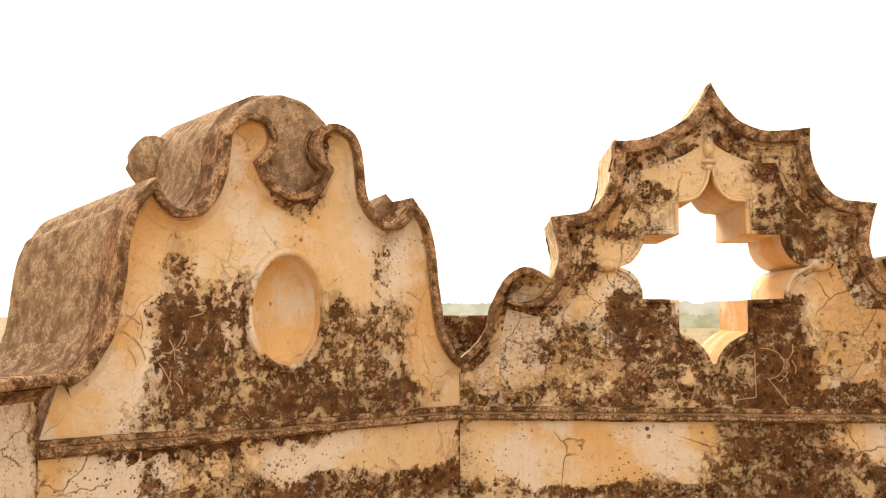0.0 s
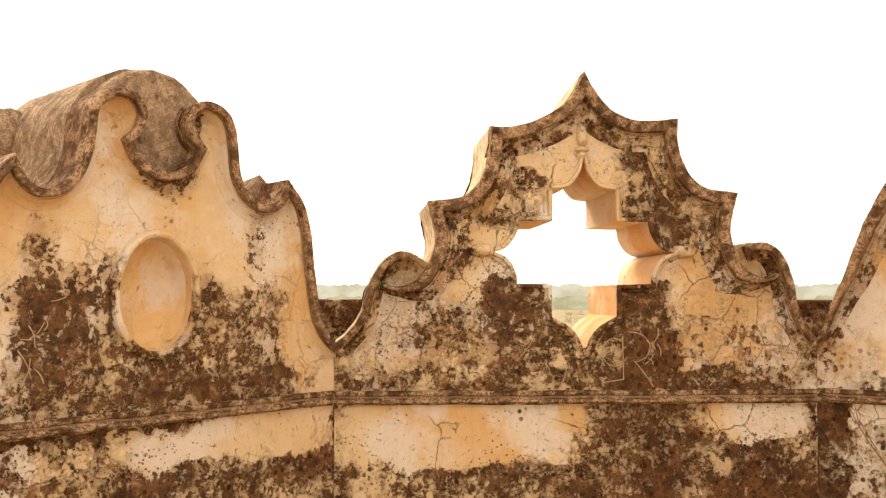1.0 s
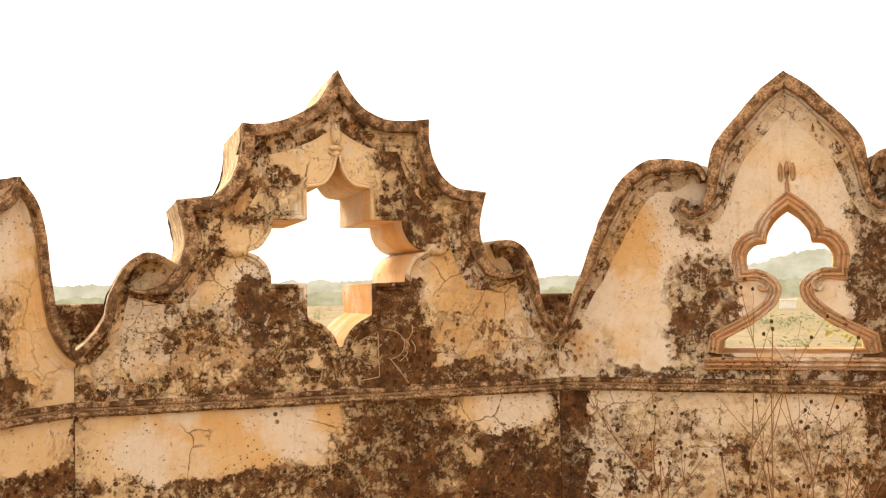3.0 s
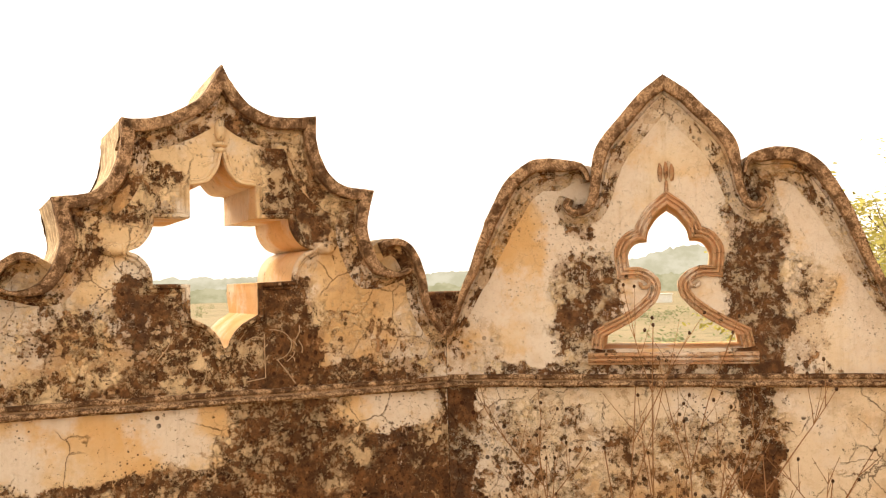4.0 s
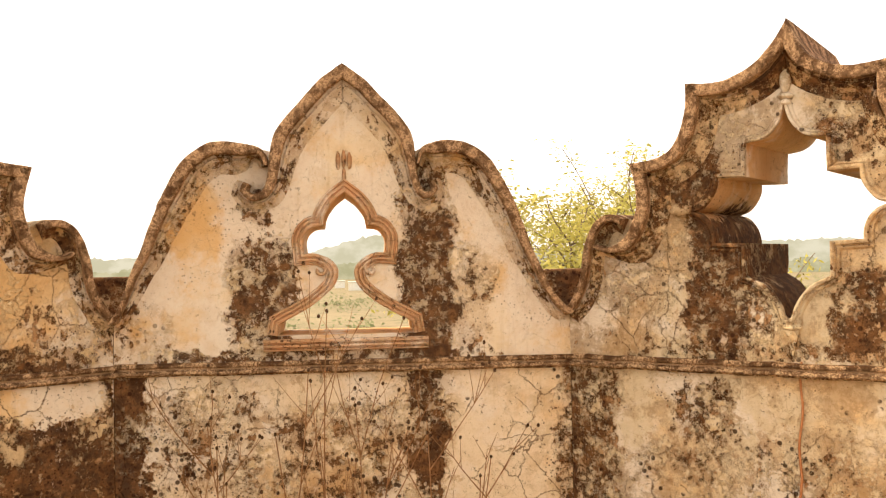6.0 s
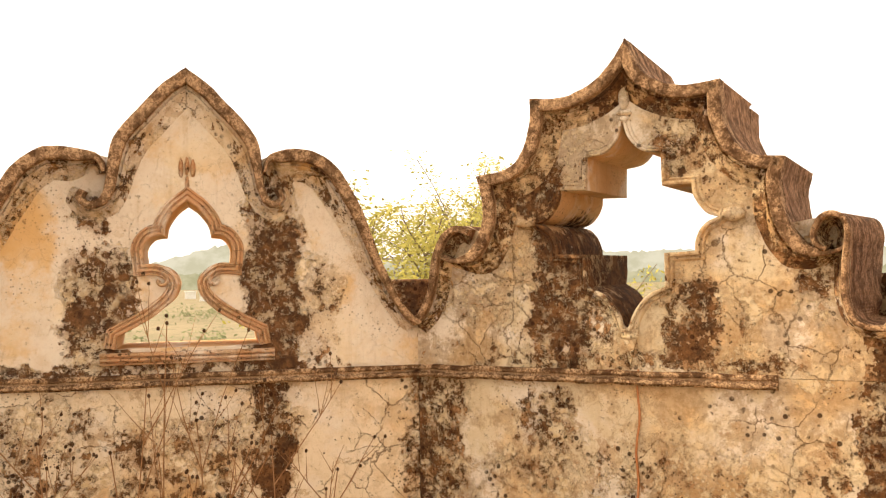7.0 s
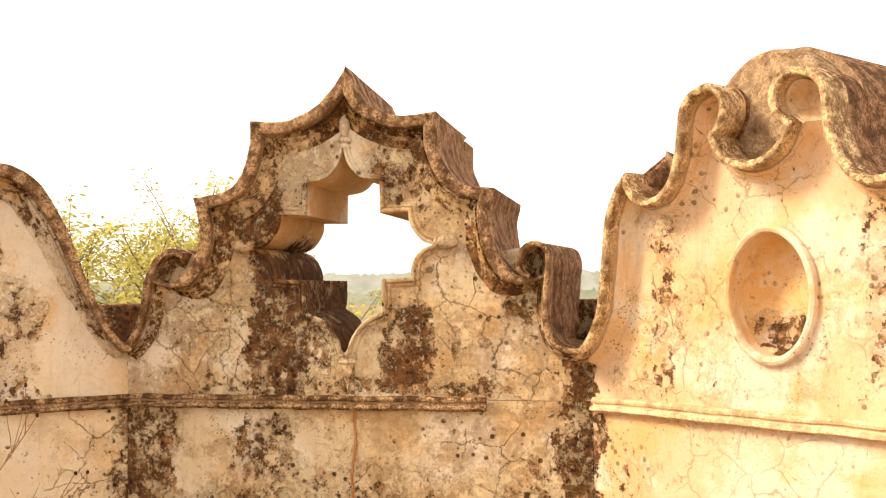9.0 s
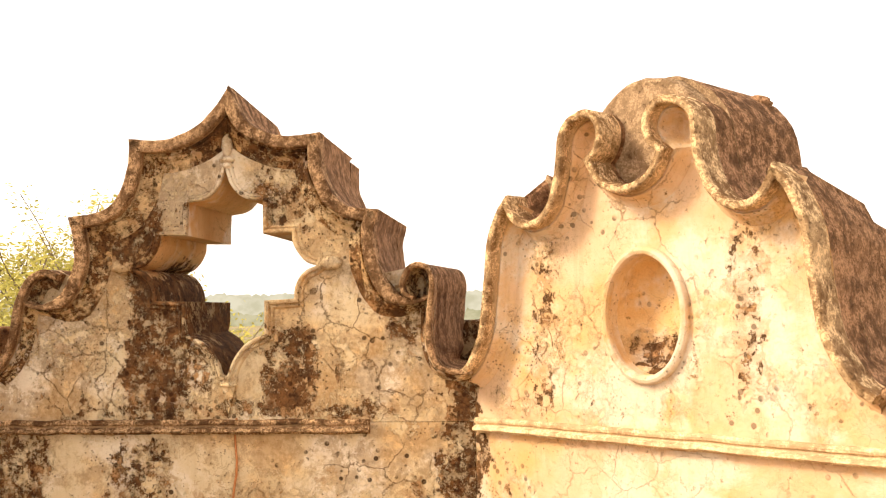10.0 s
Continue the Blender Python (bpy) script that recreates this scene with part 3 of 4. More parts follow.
OVAL_TOP = [(0, 2.012), (0.05, 2.022), (0.092, 2.053), (0.118, 2.10), (0.118, 2.10), (0.085, 2.135), (0.070, 2.19), (0.095, 2.245), (0.15, 2.268), (0.212, 2.25), (0.255, 2.20),
            (0.268, 2.12), (0.278, 2.05), (0.305, 1.985), (0.35, 1.94), (0.41, 1.93), (0.455, 1.965), (0.485, 2.028), (0.485, 2.028), (0.548, 1.95), (0.585, 1.85),
            (0.603, 1.70), (0.632, 1.55), (0.69, 1.45), (0.745, 1.41)]


def ramp(x, lo, hi):
    t = min(1.0, max(0.0, (x - lo) / (hi - lo)))
    return t * t * (3 - 2 * t)


def lean_west(p):
    """The trefoil panel's shoulders sit a little to one side."""
    a = abs(p.x)
    k = ramp(a, 0.25, 0.45) * ramp(a, 0.93, 0.86 if p.x > 0 else 0.80)
    return Vector((p.x - 0.023 * k, p.y)) if p.y > CREST + 0.01 else p


def sagging(p):
    """One half of the western star has settled lower than the other."""
    return Vector((p.x + 0.006 * ramp(p.y, 1.6, 1.9), p.y - 0.036 * ramp(-p.x, 0.12, 0.40) * ramp(p.y, 1.46, 1.70) + 0.010 * ramp(p.x, 0.1, 0.35) * ramp(p.y, 1.5, 1.8)))


def leaning(p):
    """The point of the eastern star leans a little; its lower step is drawn in on one side."""
    return Vector((p.x + 0.020 * ramp(p.y, 2.30, 2.48) - 0.022 * ramp(p.x, 0.42, 0.56) * ramp(p.y, 1.82, 1.95), p.y))


WARP = {"trefoil": lean_west, "star_west": sagging, "star_east": leaning}
# the pierced opening: half width of the narrow steps, shift across and up, depth of the reveal
OPENING = {"star_west": (0.128, 0.013, -0.010, 0.08), "star_east": (0.147, -0.012, 0.020, 0.12)}


def warped(key, points):
    f = WARP.get(key)
    return [f(p) for p in points] if f else points


def bent(key, me):
    """A finished moulding, following its panel's sag or lean."""
    f = WARP.get(key)
    if f:
        for v in me.vertices:
            p = f(Vector((v.co.x, v.co.z)))
            v.co.x, v.co.z = p.x, p.y
    return me


def half_outline(*runs):
    pts = []
    for r in runs:
        q = spline(r)
        pts += q if not pts else q[1:]
    return pts


def whole(half, widths, foot=True):
    """Both halves as one loop; widths: where the two feet stand."""
    right = [p.copy() for p in half]
    left = [Vector((-p.x, p.y)) for p in half if p.x > 1e-4][::-1]
    loop = right
    if foot:
        loop = loop + [Vector((widths[1], CREST)), Vector((-widths[0], CREST))]
    return loop + left


def hood_pair(thing, path, width, height, material, seed, name="hood_moulding", side=-1, label="", back=None, rear=0.05, cove=None, taper=None, key="", sides=(1, -1), rear_top=2.28):
    for s in sides:
        q = [Vector((p.x * s, p.y)) for p in path]
        if back:
            worn = [Vector((p.x, p.y - 0.045 * ramp(p.y, 2.28, 2.46))) for p in q if p.y < rear_top]
            part("rear_moulding", bent(key, sweep("rear_moulding", rough(worn, 0.007, seed + s), width, -rear, HOOD_SECTION, M_FLANK, side * s, back)), thing)
        part(name, bent(key, sweep(name, rough(q, 0.004, seed + s), width, height, HOOD_SECTION, material, side * s, cove=cove, taper=taper)), thing, label)


def crest(key, label):
    thing = new("crest_panel")
    thing.matrix_world = panel_pose(key)
    return tagged(thing, label, "parapet panel", "crest panels of the parapet")


def worn_top(p):
    """The rear of the pointed top has worn lower."""
    return 0.03 * max(0.0, 1 - abs(p.x) / 0.20) if p.y > 2.2 else 0.0


def build_star(key, label, seed, hood, rear):
    thing = crest(key, label)
    face = M_FACE[key]
    w = PANELS[key][2]
    k = 0.997 if key == "star_west" else 0.982
    fit = lambda run: [(x * (k + (w / 0.93 - k) * ramp(x, 0.74, 0.93)), z) for x, z in run]
    top, scroll = fit(STAR_TOP), fit(STAR_SCROLL)
    left = half_outline(top[:-3] + [scroll[0]], scroll)
    right = half_outline(top[:-3] + [EAST_SCROLL[0]], EAST_SCROLL) if key == "star_east" else left
    loop = [p.copy() for p in right] + [Vector((w, CREST)), Vector((-w, CREST))] + [Vector((-p.x, p.y)) for p in left if p.x > 1e-4][::-1]
    outline = rough(warped(key, loop), 0.0045, seed)
    step, across, up, extra = OPENING[key]
    shaped = lambda run: [((x * step / 0.136 if x < 0.16 else x * k), z + up * ramp(z, 1.40, 1.52)) for x, z in run]
    placed = lambda run, side=1: [Vector((p.x * side + across, p.y)) for p in run]
    half_hole = spline(shaped(STAR_HOLE))
    hole = rough(placed(mirrored(half_hole)), 0.003, seed + 2)
    back = THICK + extra
    part("body", slab("body", outline, hole, 0.0, THICK, face, M_FLANK_SUNLIT if key == "star_west" else M_FLANK, sink=worn_top, reveal=M_REVEAL_EAST if key == "star_east" else None, deep=lambda p: extra * ramp(p.y, 1.45, 1.62) + (0.10 * ramp(p.y, 2.27, 2.32) if key == "star_east" else 0.0),
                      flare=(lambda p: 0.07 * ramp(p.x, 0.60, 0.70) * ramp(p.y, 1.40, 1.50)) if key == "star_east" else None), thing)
    star_path = spline(top + [(0.698 * k, 1.683), (0.738 * k, 1.679), (0.768 * k, 1.694)])
    hood_pair(thing, star_path, 0.115, 0.072 if key == "star_west" else 0.085, hood, seed, label="dark weathered star-shaped hood moulding", taper=lambda t: 1.0 - 0.68 * ramp(t, 0.90, 0.985), back=back, rear=rear, cove=M_COVE_WEST if key == "star_west" else M_COVE_STAR, key=key, rear_top=2.28)
    scroll_path = spline(scroll[1:])
    hood_pair(thing, scroll_path, 0.068, 0.075, hood, seed + 4, "scroll_moulding", back=THICK, rear=rear, cove=M_COVE_WEST if key == "star_west" else M_COVE_STAR, key=key,
              sides=(-1,) if key == "star_east" else (1, -1))
    if key == "star_east":
        hood_pair(thing, spline([(0.700, 1.672), (0.668, 1.690), (0.656, 1.722), (0.662, 1.760)] + EAST_SCROLL[2:]), 0.05, 0.112, hood, seed + 6, "scroll_moulding",
                  back=THICK, rear=rear, cove=M_COVE_STAR, key=key, sides=(1,))
    # lip round the lower half of the opening, curtain edge above it
    low = spline(shaped(STAR_HOLE[4:]))
    hi = spline(shaped(STAR_HOLE[:4]))
    for s in (1, -1):
        part("opening_lip", sweep("opening_lip", rough(placed(low, s), 0.002, seed), 0.034, 0.022, LIP_SECTION, face, s), thing)
        part("curtain_edge", sweep("curtain_edge", placed(hi, s), 0.026, 0.018, LIP_SECTION, face, s), thing)
        bud = blob("side_bud", (0.408 * k * s + across, -0.010, 1.798 + up), (0.046, 0.026, 0.026), face, seed + s, 0.25)
        part("side_bud", bud, thing)
        part("side_bud_collar", blob("side_bud_collar", (0.368 * k * s + across, -0.006, 1.796 + up), (0.012, 0.022, 0.024), face, seed + s, 0.15), thing)
    bud_z = 2.252 + up
    part("finial_bud", blob("finial_bud", (across * 0.5, -0.006, bud_z), (0.021, 0.022, 0.044), face, seed, 0.12), thing)
    part("finial_collar", blob("finial_collar", (across * 0.5, -0.006, bud_z - 0.056), (0.030, 0.026, 0.012), face, seed, 0.1), thing)
    part("finial_neck", blob("finial_neck", (across * 0.5, -0.005, bud_z - 0.078), (0.020, 0.022, 0.014), face, seed, 0.1), thing)
    pend = slab("pendant", [Vector(p) for p in ((-0.035, 1.40), (0, 1.265), (0.035, 1.40))][::1], None, -0.014, 0.02, face)
    part("pendant", pend, thing)
    part("pendant_collar", blob("pendant_collar", (0, -0.008, 1.372), (0.036, 0.018, 0.012), face, seed, 0.1), thing)
    return thing


def build_trefoil(key, label, seed):
    thing = crest(key, label)
    face = M_FACE[key]
    outline = rough(warped(key, whole(half_outline(TREF_TOP, TREF_SIDE), (0.931, 0.931))), 0.0045, seed)
    half_hole = spline(TREF_HOLE)
    hole = rough(mirrored(half_hole), 0.0025, seed + 2)
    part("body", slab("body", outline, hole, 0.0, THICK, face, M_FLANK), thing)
    hood_pair(thing, spline(TREF_TOP + [(0.297, 2.03), (0.306, 1.975), (0.325, 1.932), (0.352, 1.922), (0.370, 1.938), (0.362, 1.958)]), 0.125, 0.09, M_HOOD, seed, label="dark weathered ogee hood moulding",
              cove=M_COVE, key=key, taper=lambda t: 1.0 if t < 0.6 else 1.0 - 0.55 * (t - 0.6) / 0.4)
    side = spline([(0.296, 2.035), (0.302, 2.070), (0.318, 2.098)] + TREF_SIDE[1:])
    hood_pair(thing, side, 0.125, 0.10, M_HOOD, seed + 4, "scroll_moulding", cove=M_COVE, key=key, taper=lambda t: (0.30 + 0.70 * ramp(t, 0.0, 0.13)) * (1.0 - 0.55 * ramp(t, 0.35, 1.0)))
    rim = [p for p in spline(TREF_HOLE[:-2] + [TREF_HOLE[-2]])]
    for s in (1, -1):
        part("opening_rim", sweep("opening_rim", rough([Vector((p.x * s, p.y)) for p in rim], 0.002, seed), 0.046, 0.02, RIM_SECTION, M_RIM, s), thing, "ribbed reddish plaster rim")
        # volutes beside the neck of the opening
        eye = [(0.105 + r * math.cos(a), 1.612 + r * math.sin(a)) for a, r in [(math.pi * 0.6 + i * 0.35, 0.040 - i * 0.0018) for i in range(15)]]
        part("volute", sweep("volute", [Vector((x * s, z)) for x, z in eye], 0.016, 0.02, ROLL_SECTION, M_RIM, s), thing)
    sill = [Vector((0.335, 1.332)), Vector((-0.335, 1.332))]
    part("sill_moulding", sweep("sill_moulding", [sill[0].lerp(sill[1], i / 30) for i in range(31)], 0.05, 0.028, RIM_SECTION, M_RIM, 1), thing, "ribbed reddish sill moulding")
    # palmette above the opening
    for a in (-0.75, 0.0, 0.75):
        part("palmette_leaf", blob("palmette_leaf", (0.034 * math.sin(a), -0.002, 2.035 + 0.030 * math.cos(a)), (0.010, 0.010, 0.036), M_RIM, a, 0.25), thing)
    part("palmette_stem", blob("palmette_stem", (0.0, -0.002, 1.995), (0.009, 0.010, 0.034), M_RIM, 4.0, 0.2), thing)
    return thing


def build_oval(key, label, seed, hood, outer, depth):
    thing = crest(key, label)
    face = M_FACE[key]
    _, _, inner_w, outer_w = PANELS[key]
    half = spline(OVAL_TOP)
    ends = (outer_w, inner_w) if outer < 0 else (inner_w, outer_w)
    outline = rough(whole(half, ends), 0.0045, seed)
    ell = lambda a, b, n=64: [Vector((a * math.cos(2 * math.pi * i / n), 1.612 + b * math.sin(2 * math.pi * i / n))) for i in range(n)]
    niche = rough(ell(0.132, 0.185), 0.002, seed + 2)
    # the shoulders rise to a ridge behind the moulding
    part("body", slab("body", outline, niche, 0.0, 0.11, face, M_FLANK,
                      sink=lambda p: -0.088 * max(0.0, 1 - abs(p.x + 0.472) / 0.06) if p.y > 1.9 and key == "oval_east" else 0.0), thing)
    # the blind oval's hollow
    rings, verts, faces = 9, [], []
    for j in range(rings + 1):
        r = 1 - j / rings
        for p in ell(0.134 * r + 1e-4, 0.187 * r + 1e-4, 40):
            verts.append((p.x, 0.03 + 0.078 * math.sqrt(max(0.0, 1 - r ** 4)), p.y))
    for j in range(rings):
        for i in range(40):
            a, b = j * 40 + i, j * 40 + (i + 1) % 40
            faces.append((a, b, b + 40, a + 40))
    part("niche", mesh_of("niche", verts, faces, M_NICHE[key], True), thing, "smooth ochre oval hollow")
    # vault-like mass behind the front plate, its top closing the gap between the scrolls
    peak = 2.112 if key == "oval_east" else 2.060
    back_half = spline([(0, 2.375), (0.08, 2.365), (0.16, 2.325), (0.22, 2.265), (0.258, 2.19), (0.275, 2.08), (0.305, 1.99), (0.35, 1.945), (0.395, 1.985), (0.44, peak - 0.045), (0.475, peak), (0.475, peak), (0.515, 2.02),
                        (0.548, 1.95), (0.585, 1.85), (0.603, 1.70), (0.632, 1.55), (0.69, 1.45), (0.745, 1.41)])
    lower = lambda p: Vector((p.x, p.y - (peak - 2.03) * ramp(p.x * outer, 0.39, 0.46) * ramp(p.y, 1.93, 2.0)))
    back = rough([lower(p) for p in whole(back_half, ends)], 0.006, seed + 3)
    part("vault", slab("vault", back, None, 0.109, depth, M_VAULT, M_VAULT if key == "oval_west" else M_FLANK,
                      sink=lambda p: 0.08 * ramp(abs(p.x), 0.38, 0.46) if p.y > 1.5 else 0.0,
                      flare=(lambda p: -0.13 * ramp(-p.x, 0.36, 0.50)) if key == "oval_west" else None), thing, "dark weathered vault-like back")
    # the dome's rounded front, standing forward between the scrolls
    dome = [(0, 2.366), (0.07, 2.355), (0.13, 2.322), (0.18, 2.275), (0.215, 2.215), (0.20, 2.10), (0.12, 2.02), (0.05, 1.995), (0, 1.99)]
    ring = rough(mirrored(spline(dome, 0.02)), 0.005, seed + 6)
    verts, faces = [], []
    for shrink, y in ((0.90, 0.022), (0.95, 0.028), (0.985, 0.045), (1.0, 0.075), (1.0, 0.125)):
        verts += [(p.x * shrink, y, 2.18 + (p.y - 2.18) * shrink) for p in ring]
    n = len(ring)
    faces.append(tuple(range(n)))
    for j in range(4):
        faces += [(j * n + i, (j + 1) * n + i, (j + 1) * n + (i + 1) % n, j * n + (i + 1) % n) for i in range(n)]
    part("dome_front", mesh_of("dome_front", verts, faces, M_VAULT), thing, "brown speckled rounded dome between the scrolls")
    path = spline(OVAL_TOP)
    hood_pair(thing, path, 0.066, 0.066 if key == "oval_west" else 0.105, hood, seed, "scroll_moulding", label="weathered scroll moulding with chipped edges", cove=face)
    part("niche_rim", sweep("niche_rim", rough(ell(0.132, 0.185), 0.002, seed + 2), 0.03, 0.024, ROLL_SECTION, face, -1, closed=True), thing)
    for s in (1, -1):
        part("scroll_eye", blob("scroll_eye", (0.185 * s, 0.002, 2.165), (0.028, 0.007, 0.035), face, seed + s, 0.15), thing)
    part("top_knob", blob("top_knob", (0.0, 0.3, 2.375), (0.02, 0.03, 0.022), M_FLANK, seed, 0.3), thing)
    if key == "oval_west":
        part("rear_shoulder", blob("rear_shoulder", (-0.252, 0.60, 2.165), (0.100, 0.08, 0.108), M_VAULT, seed + 1, 0.16), thing)
    else:
        part("top_ridge", blob("top_ridge", (0.15, depth - 0.05, 2.305), (0.05, 0.04, 0.035), M_FLANK, seed + 1, 0.3), thing)
    return thing


crests = {
    "oval_west": build_oval("oval_west", "cream plaster panel with scrolls and a blind oval, blackened by mould", 11, M_HOOD, -1, 0.68),
    "star_west": build_star("star_west", "stained plaster star-shaped crest panel with a pierced opening and scratched marks", 21, M_HOOD, 0.03),
    "trefoil": build_trefoil("trefoil", "plaster panel with pointed ogee top, scrolls and trefoil opening", 31),
    "star_east": build_star("star_east", "pale mouldy plaster star-shaped crest panel with a pierced opening", 41, M_HOOD, 0.23),
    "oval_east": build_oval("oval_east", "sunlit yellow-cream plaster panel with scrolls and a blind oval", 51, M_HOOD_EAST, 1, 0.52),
}


CORNICE_TOP = {"oval_west": (1.232, 1.252), "star_west": (1.247, 1.242), "trefoil": (1.247, 1.242), "star_east": (1.244, 1.244), "oval_east": (1.250, 1.270)}


def cornice_run(wall, u0, u1, seed, material, ends):
    """Two thin fillets with a hollow between them."""
    n = max(3, int((u1 - u0) / 0.02))
    path = [Vector((u0 + (u1 - u0) * i / n, ends[0] + (ends[1] - ends[0]) * (u0 + (u1 - u0) * i / n + 0.8) / 1.6 + 0.003 * noise.noise(Vector((u0 + i * 0.11, seed, 0))))) for i in range(n + 1)]
    section = [(0.0, 0.0), (0.0, 0.55), (0.15, 0.75), (0.3, 0.7), (0.38, 0.45), (0.5, 0.5), (0.62, 0.95), (0.78, 1.0), (0.86, 0.85), (0.88, 0.3), (1.0, 0.28), (1.0, 0.0)]
    part("cornice", sweep("cornice", rough(path, 0.003, seed), 0.054, 0.034, section, material, -1), wall, "thin stained cornice moulding")


def build_wall(key, name, runs, seed):
    _, _, a, b = PANELS[key]
    left, right = (b, a) if key == "oval_west" else (a, b)
    wall = new(name, joined(name, [box_bm((-left, 0.0, 0.0), (right, THICK, CREST - 0.003), 0.004)], M_LOW[key], False))
    wall.matrix_world = panel_pose(key)
    tagged(wall, "thick old lime-plastered parapet wall, cracked and mould-stained", "wall", "", "structure")
    for u0, u1 in runs:
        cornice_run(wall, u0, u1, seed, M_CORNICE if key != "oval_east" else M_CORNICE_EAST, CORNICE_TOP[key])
    return wall


build_wall("oval_west", "wall_1", [(-0.80, 0.73)], 1)
build_wall("star_west", "wall_2", [(-0.95, 0.95)], 2)
build_wall("trefoil", "wall_3", [(-0.925, 0.925)], 3)
build_wall("star_east", "wall_4", [(-0.91, 0.53)], 4)
build_wall("oval_east", "wall_5", [(-0.73, 0.80)], 5)

# corners: the wedge behind each joint, and the pier outside it
CORNERS = [((0.265, 3.787), 14.0), ((2.168, 3.594), -25.4), ((3.484, 2.278), -65.5), ((3.612, 0.452), -106.4)]
for i, ((x, y), deg) in enumerate(CORNERS):
    wedge = [Vector(p) for p in ((0.0, 0.0), (0.145, 0.40), (-0.145, 0.40))]
    verts = [(p.x, p.y + 0.004, z) for z in (0.0, 1.40) for p in wedge]
    corner = new(f"wall_corner_{i + 1}", mesh_of("wall_corner", verts, [(0, 2, 1), (3, 4, 5), (0, 1, 4, 3), (1, 2, 5, 4), (2, 0, 3, 5)], M_PIER))
    corner.matrix_world = pose(x, y, 0, 0, 0, deg)
    tagged(corner, "mouldy plaster wall corner between two parapet panels", "wall", "", "structure")
    pier = new("corner_pier", joined("corner_pier", [box_bm((-0.30, 0.44, 0.0), (0.30, 0.74, 1.594), 0.02)], M_PIER))
    pier.matrix_world = pose(x, y, 0, 0, 0, deg)
    tagged(pier, "low black-stained plaster pier behind the parapet joint", "pier", "piers behind the parapet")

# neighbouring sides of the ring beside the seen ones
for name, centre, deg in (("wall_6", (-1.275, 2.03), 73.9), ("wall_7", (1.78, -1.0), -166.7)):
    wall = new(name, joined(name, [box_bm((-0.93, 0.0, 0.0), (0.93, THICK, 1.40), 0.012)], M_LOW["star_west"], False))
    wall.matrix_world = pose(*centre, 0, 0, 0, deg)
    tagged(wall, "old lime-plastered parapet wall", "wall", "", "structure")
    part("coping", sweep("coping", [Vector((0.93 - 1.86 * i / 60, 1.43)) for i in range(61)], 0.08, 0.09, HOOD_SECTION, M_HOOD, 1, 0.0), wall)

# terrace floor
disc = [(1.02 + 3.6 * math.cos(math.pi * 2 * i / 36), 1.13 + 3.6 * math.sin(math.pi * 2 * i / 36)) for i in range(36)]
floor = new("floor", mesh_of("floor", [(x, y, z) for z in (0.0, -0.4) for x, y in disc],
                             [tuple(range(36)), tuple(range(71, 35, -1))] + [(i, i + 36, (i + 1) % 36 + 36, (i + 1) % 36) for i in range(36)], M_FLOOR))
tagged(floor, "worn lime terrace floor", "floor", "", "structure")
tower = new("tower_base", joined("tower_base", [tube("t", [(1.02, 1.13, z) for z in (-8.0, -6, -4, -2, -0.4)], 3.5, M_FLOOR, 36, 1.0)], M_LOW["star_west"], False))
tagged(tower, "round plastered base under the terrace", "tower base", "", "structure")

# ---- the land outside, eight metres below ----
GROUND = -8.0


def field_material():
    m = Nodes("dry_field")
    vec = m.coords()
    a = m.noise(vec, 0.035, 6, 0.6)
    b = m.noise(m.stretch(vec, (1, 1, 1)), 0.35, 6, 0.7)
    c = m.noise(vec, 3.0, 4, 0.6)
    color = m.mix(m.step(a, 0.42, 0.58), (0.27, 0.205, 0.115), (0.225, 0.175, 0.095))
    color = m.mix(m.step(b, 0.50, 0.66), color, (0.14, 0.13, 0.065))
    color = m.mix(m.math("MULTIPLY", m.step(c, 0.4, 0.7), 0.4), color, (0.34, 0.265, 0.165))
    return m.finish(color, 0.95, b, 0.5, 0.3)


M_FIELD = field_material()
R = 3500.0
ring = [(R * math.cos(2 * math.pi * i / 48), R * math.sin(2 * math.pi * i / 48), GROUND) for i in range(48)]
ground = new("ground", mesh_of("ground", ring, [tuple(range(48))], M_FIELD))
tagged(ground, "dry straw-coloured fields with low scrub", "ground", "", "structure")


def at(azimuth, dist, z=GROUND):
    a = radians(azimuth)
    return Vector((dist * math.sin(a), dist * math.cos(a), z))


def leaf_clump(rng, centre, spread, count, size):
    """Small leaves scattered round a twig."""
    out = []
    for _ in range(count):
        c = centre + Vector((rng.gauss(0, spread), rng.gauss(0, spread), rng.gauss(0, spread * 0.7)))
        d = Vector((rng.uniform(-1, 1), rng.uniform(-1, 1), rng.uniform(-0.7, 0.7))).normalized()
        x = d.orthogonal().normalized()
        s = size * rng.uniform(0.6, 1.3)
        out.append(([c - d * s, c + x * s * 0.45, c + d * s, c - x * s * 0.45], [(0, 1, 2, 3)]))
    return out


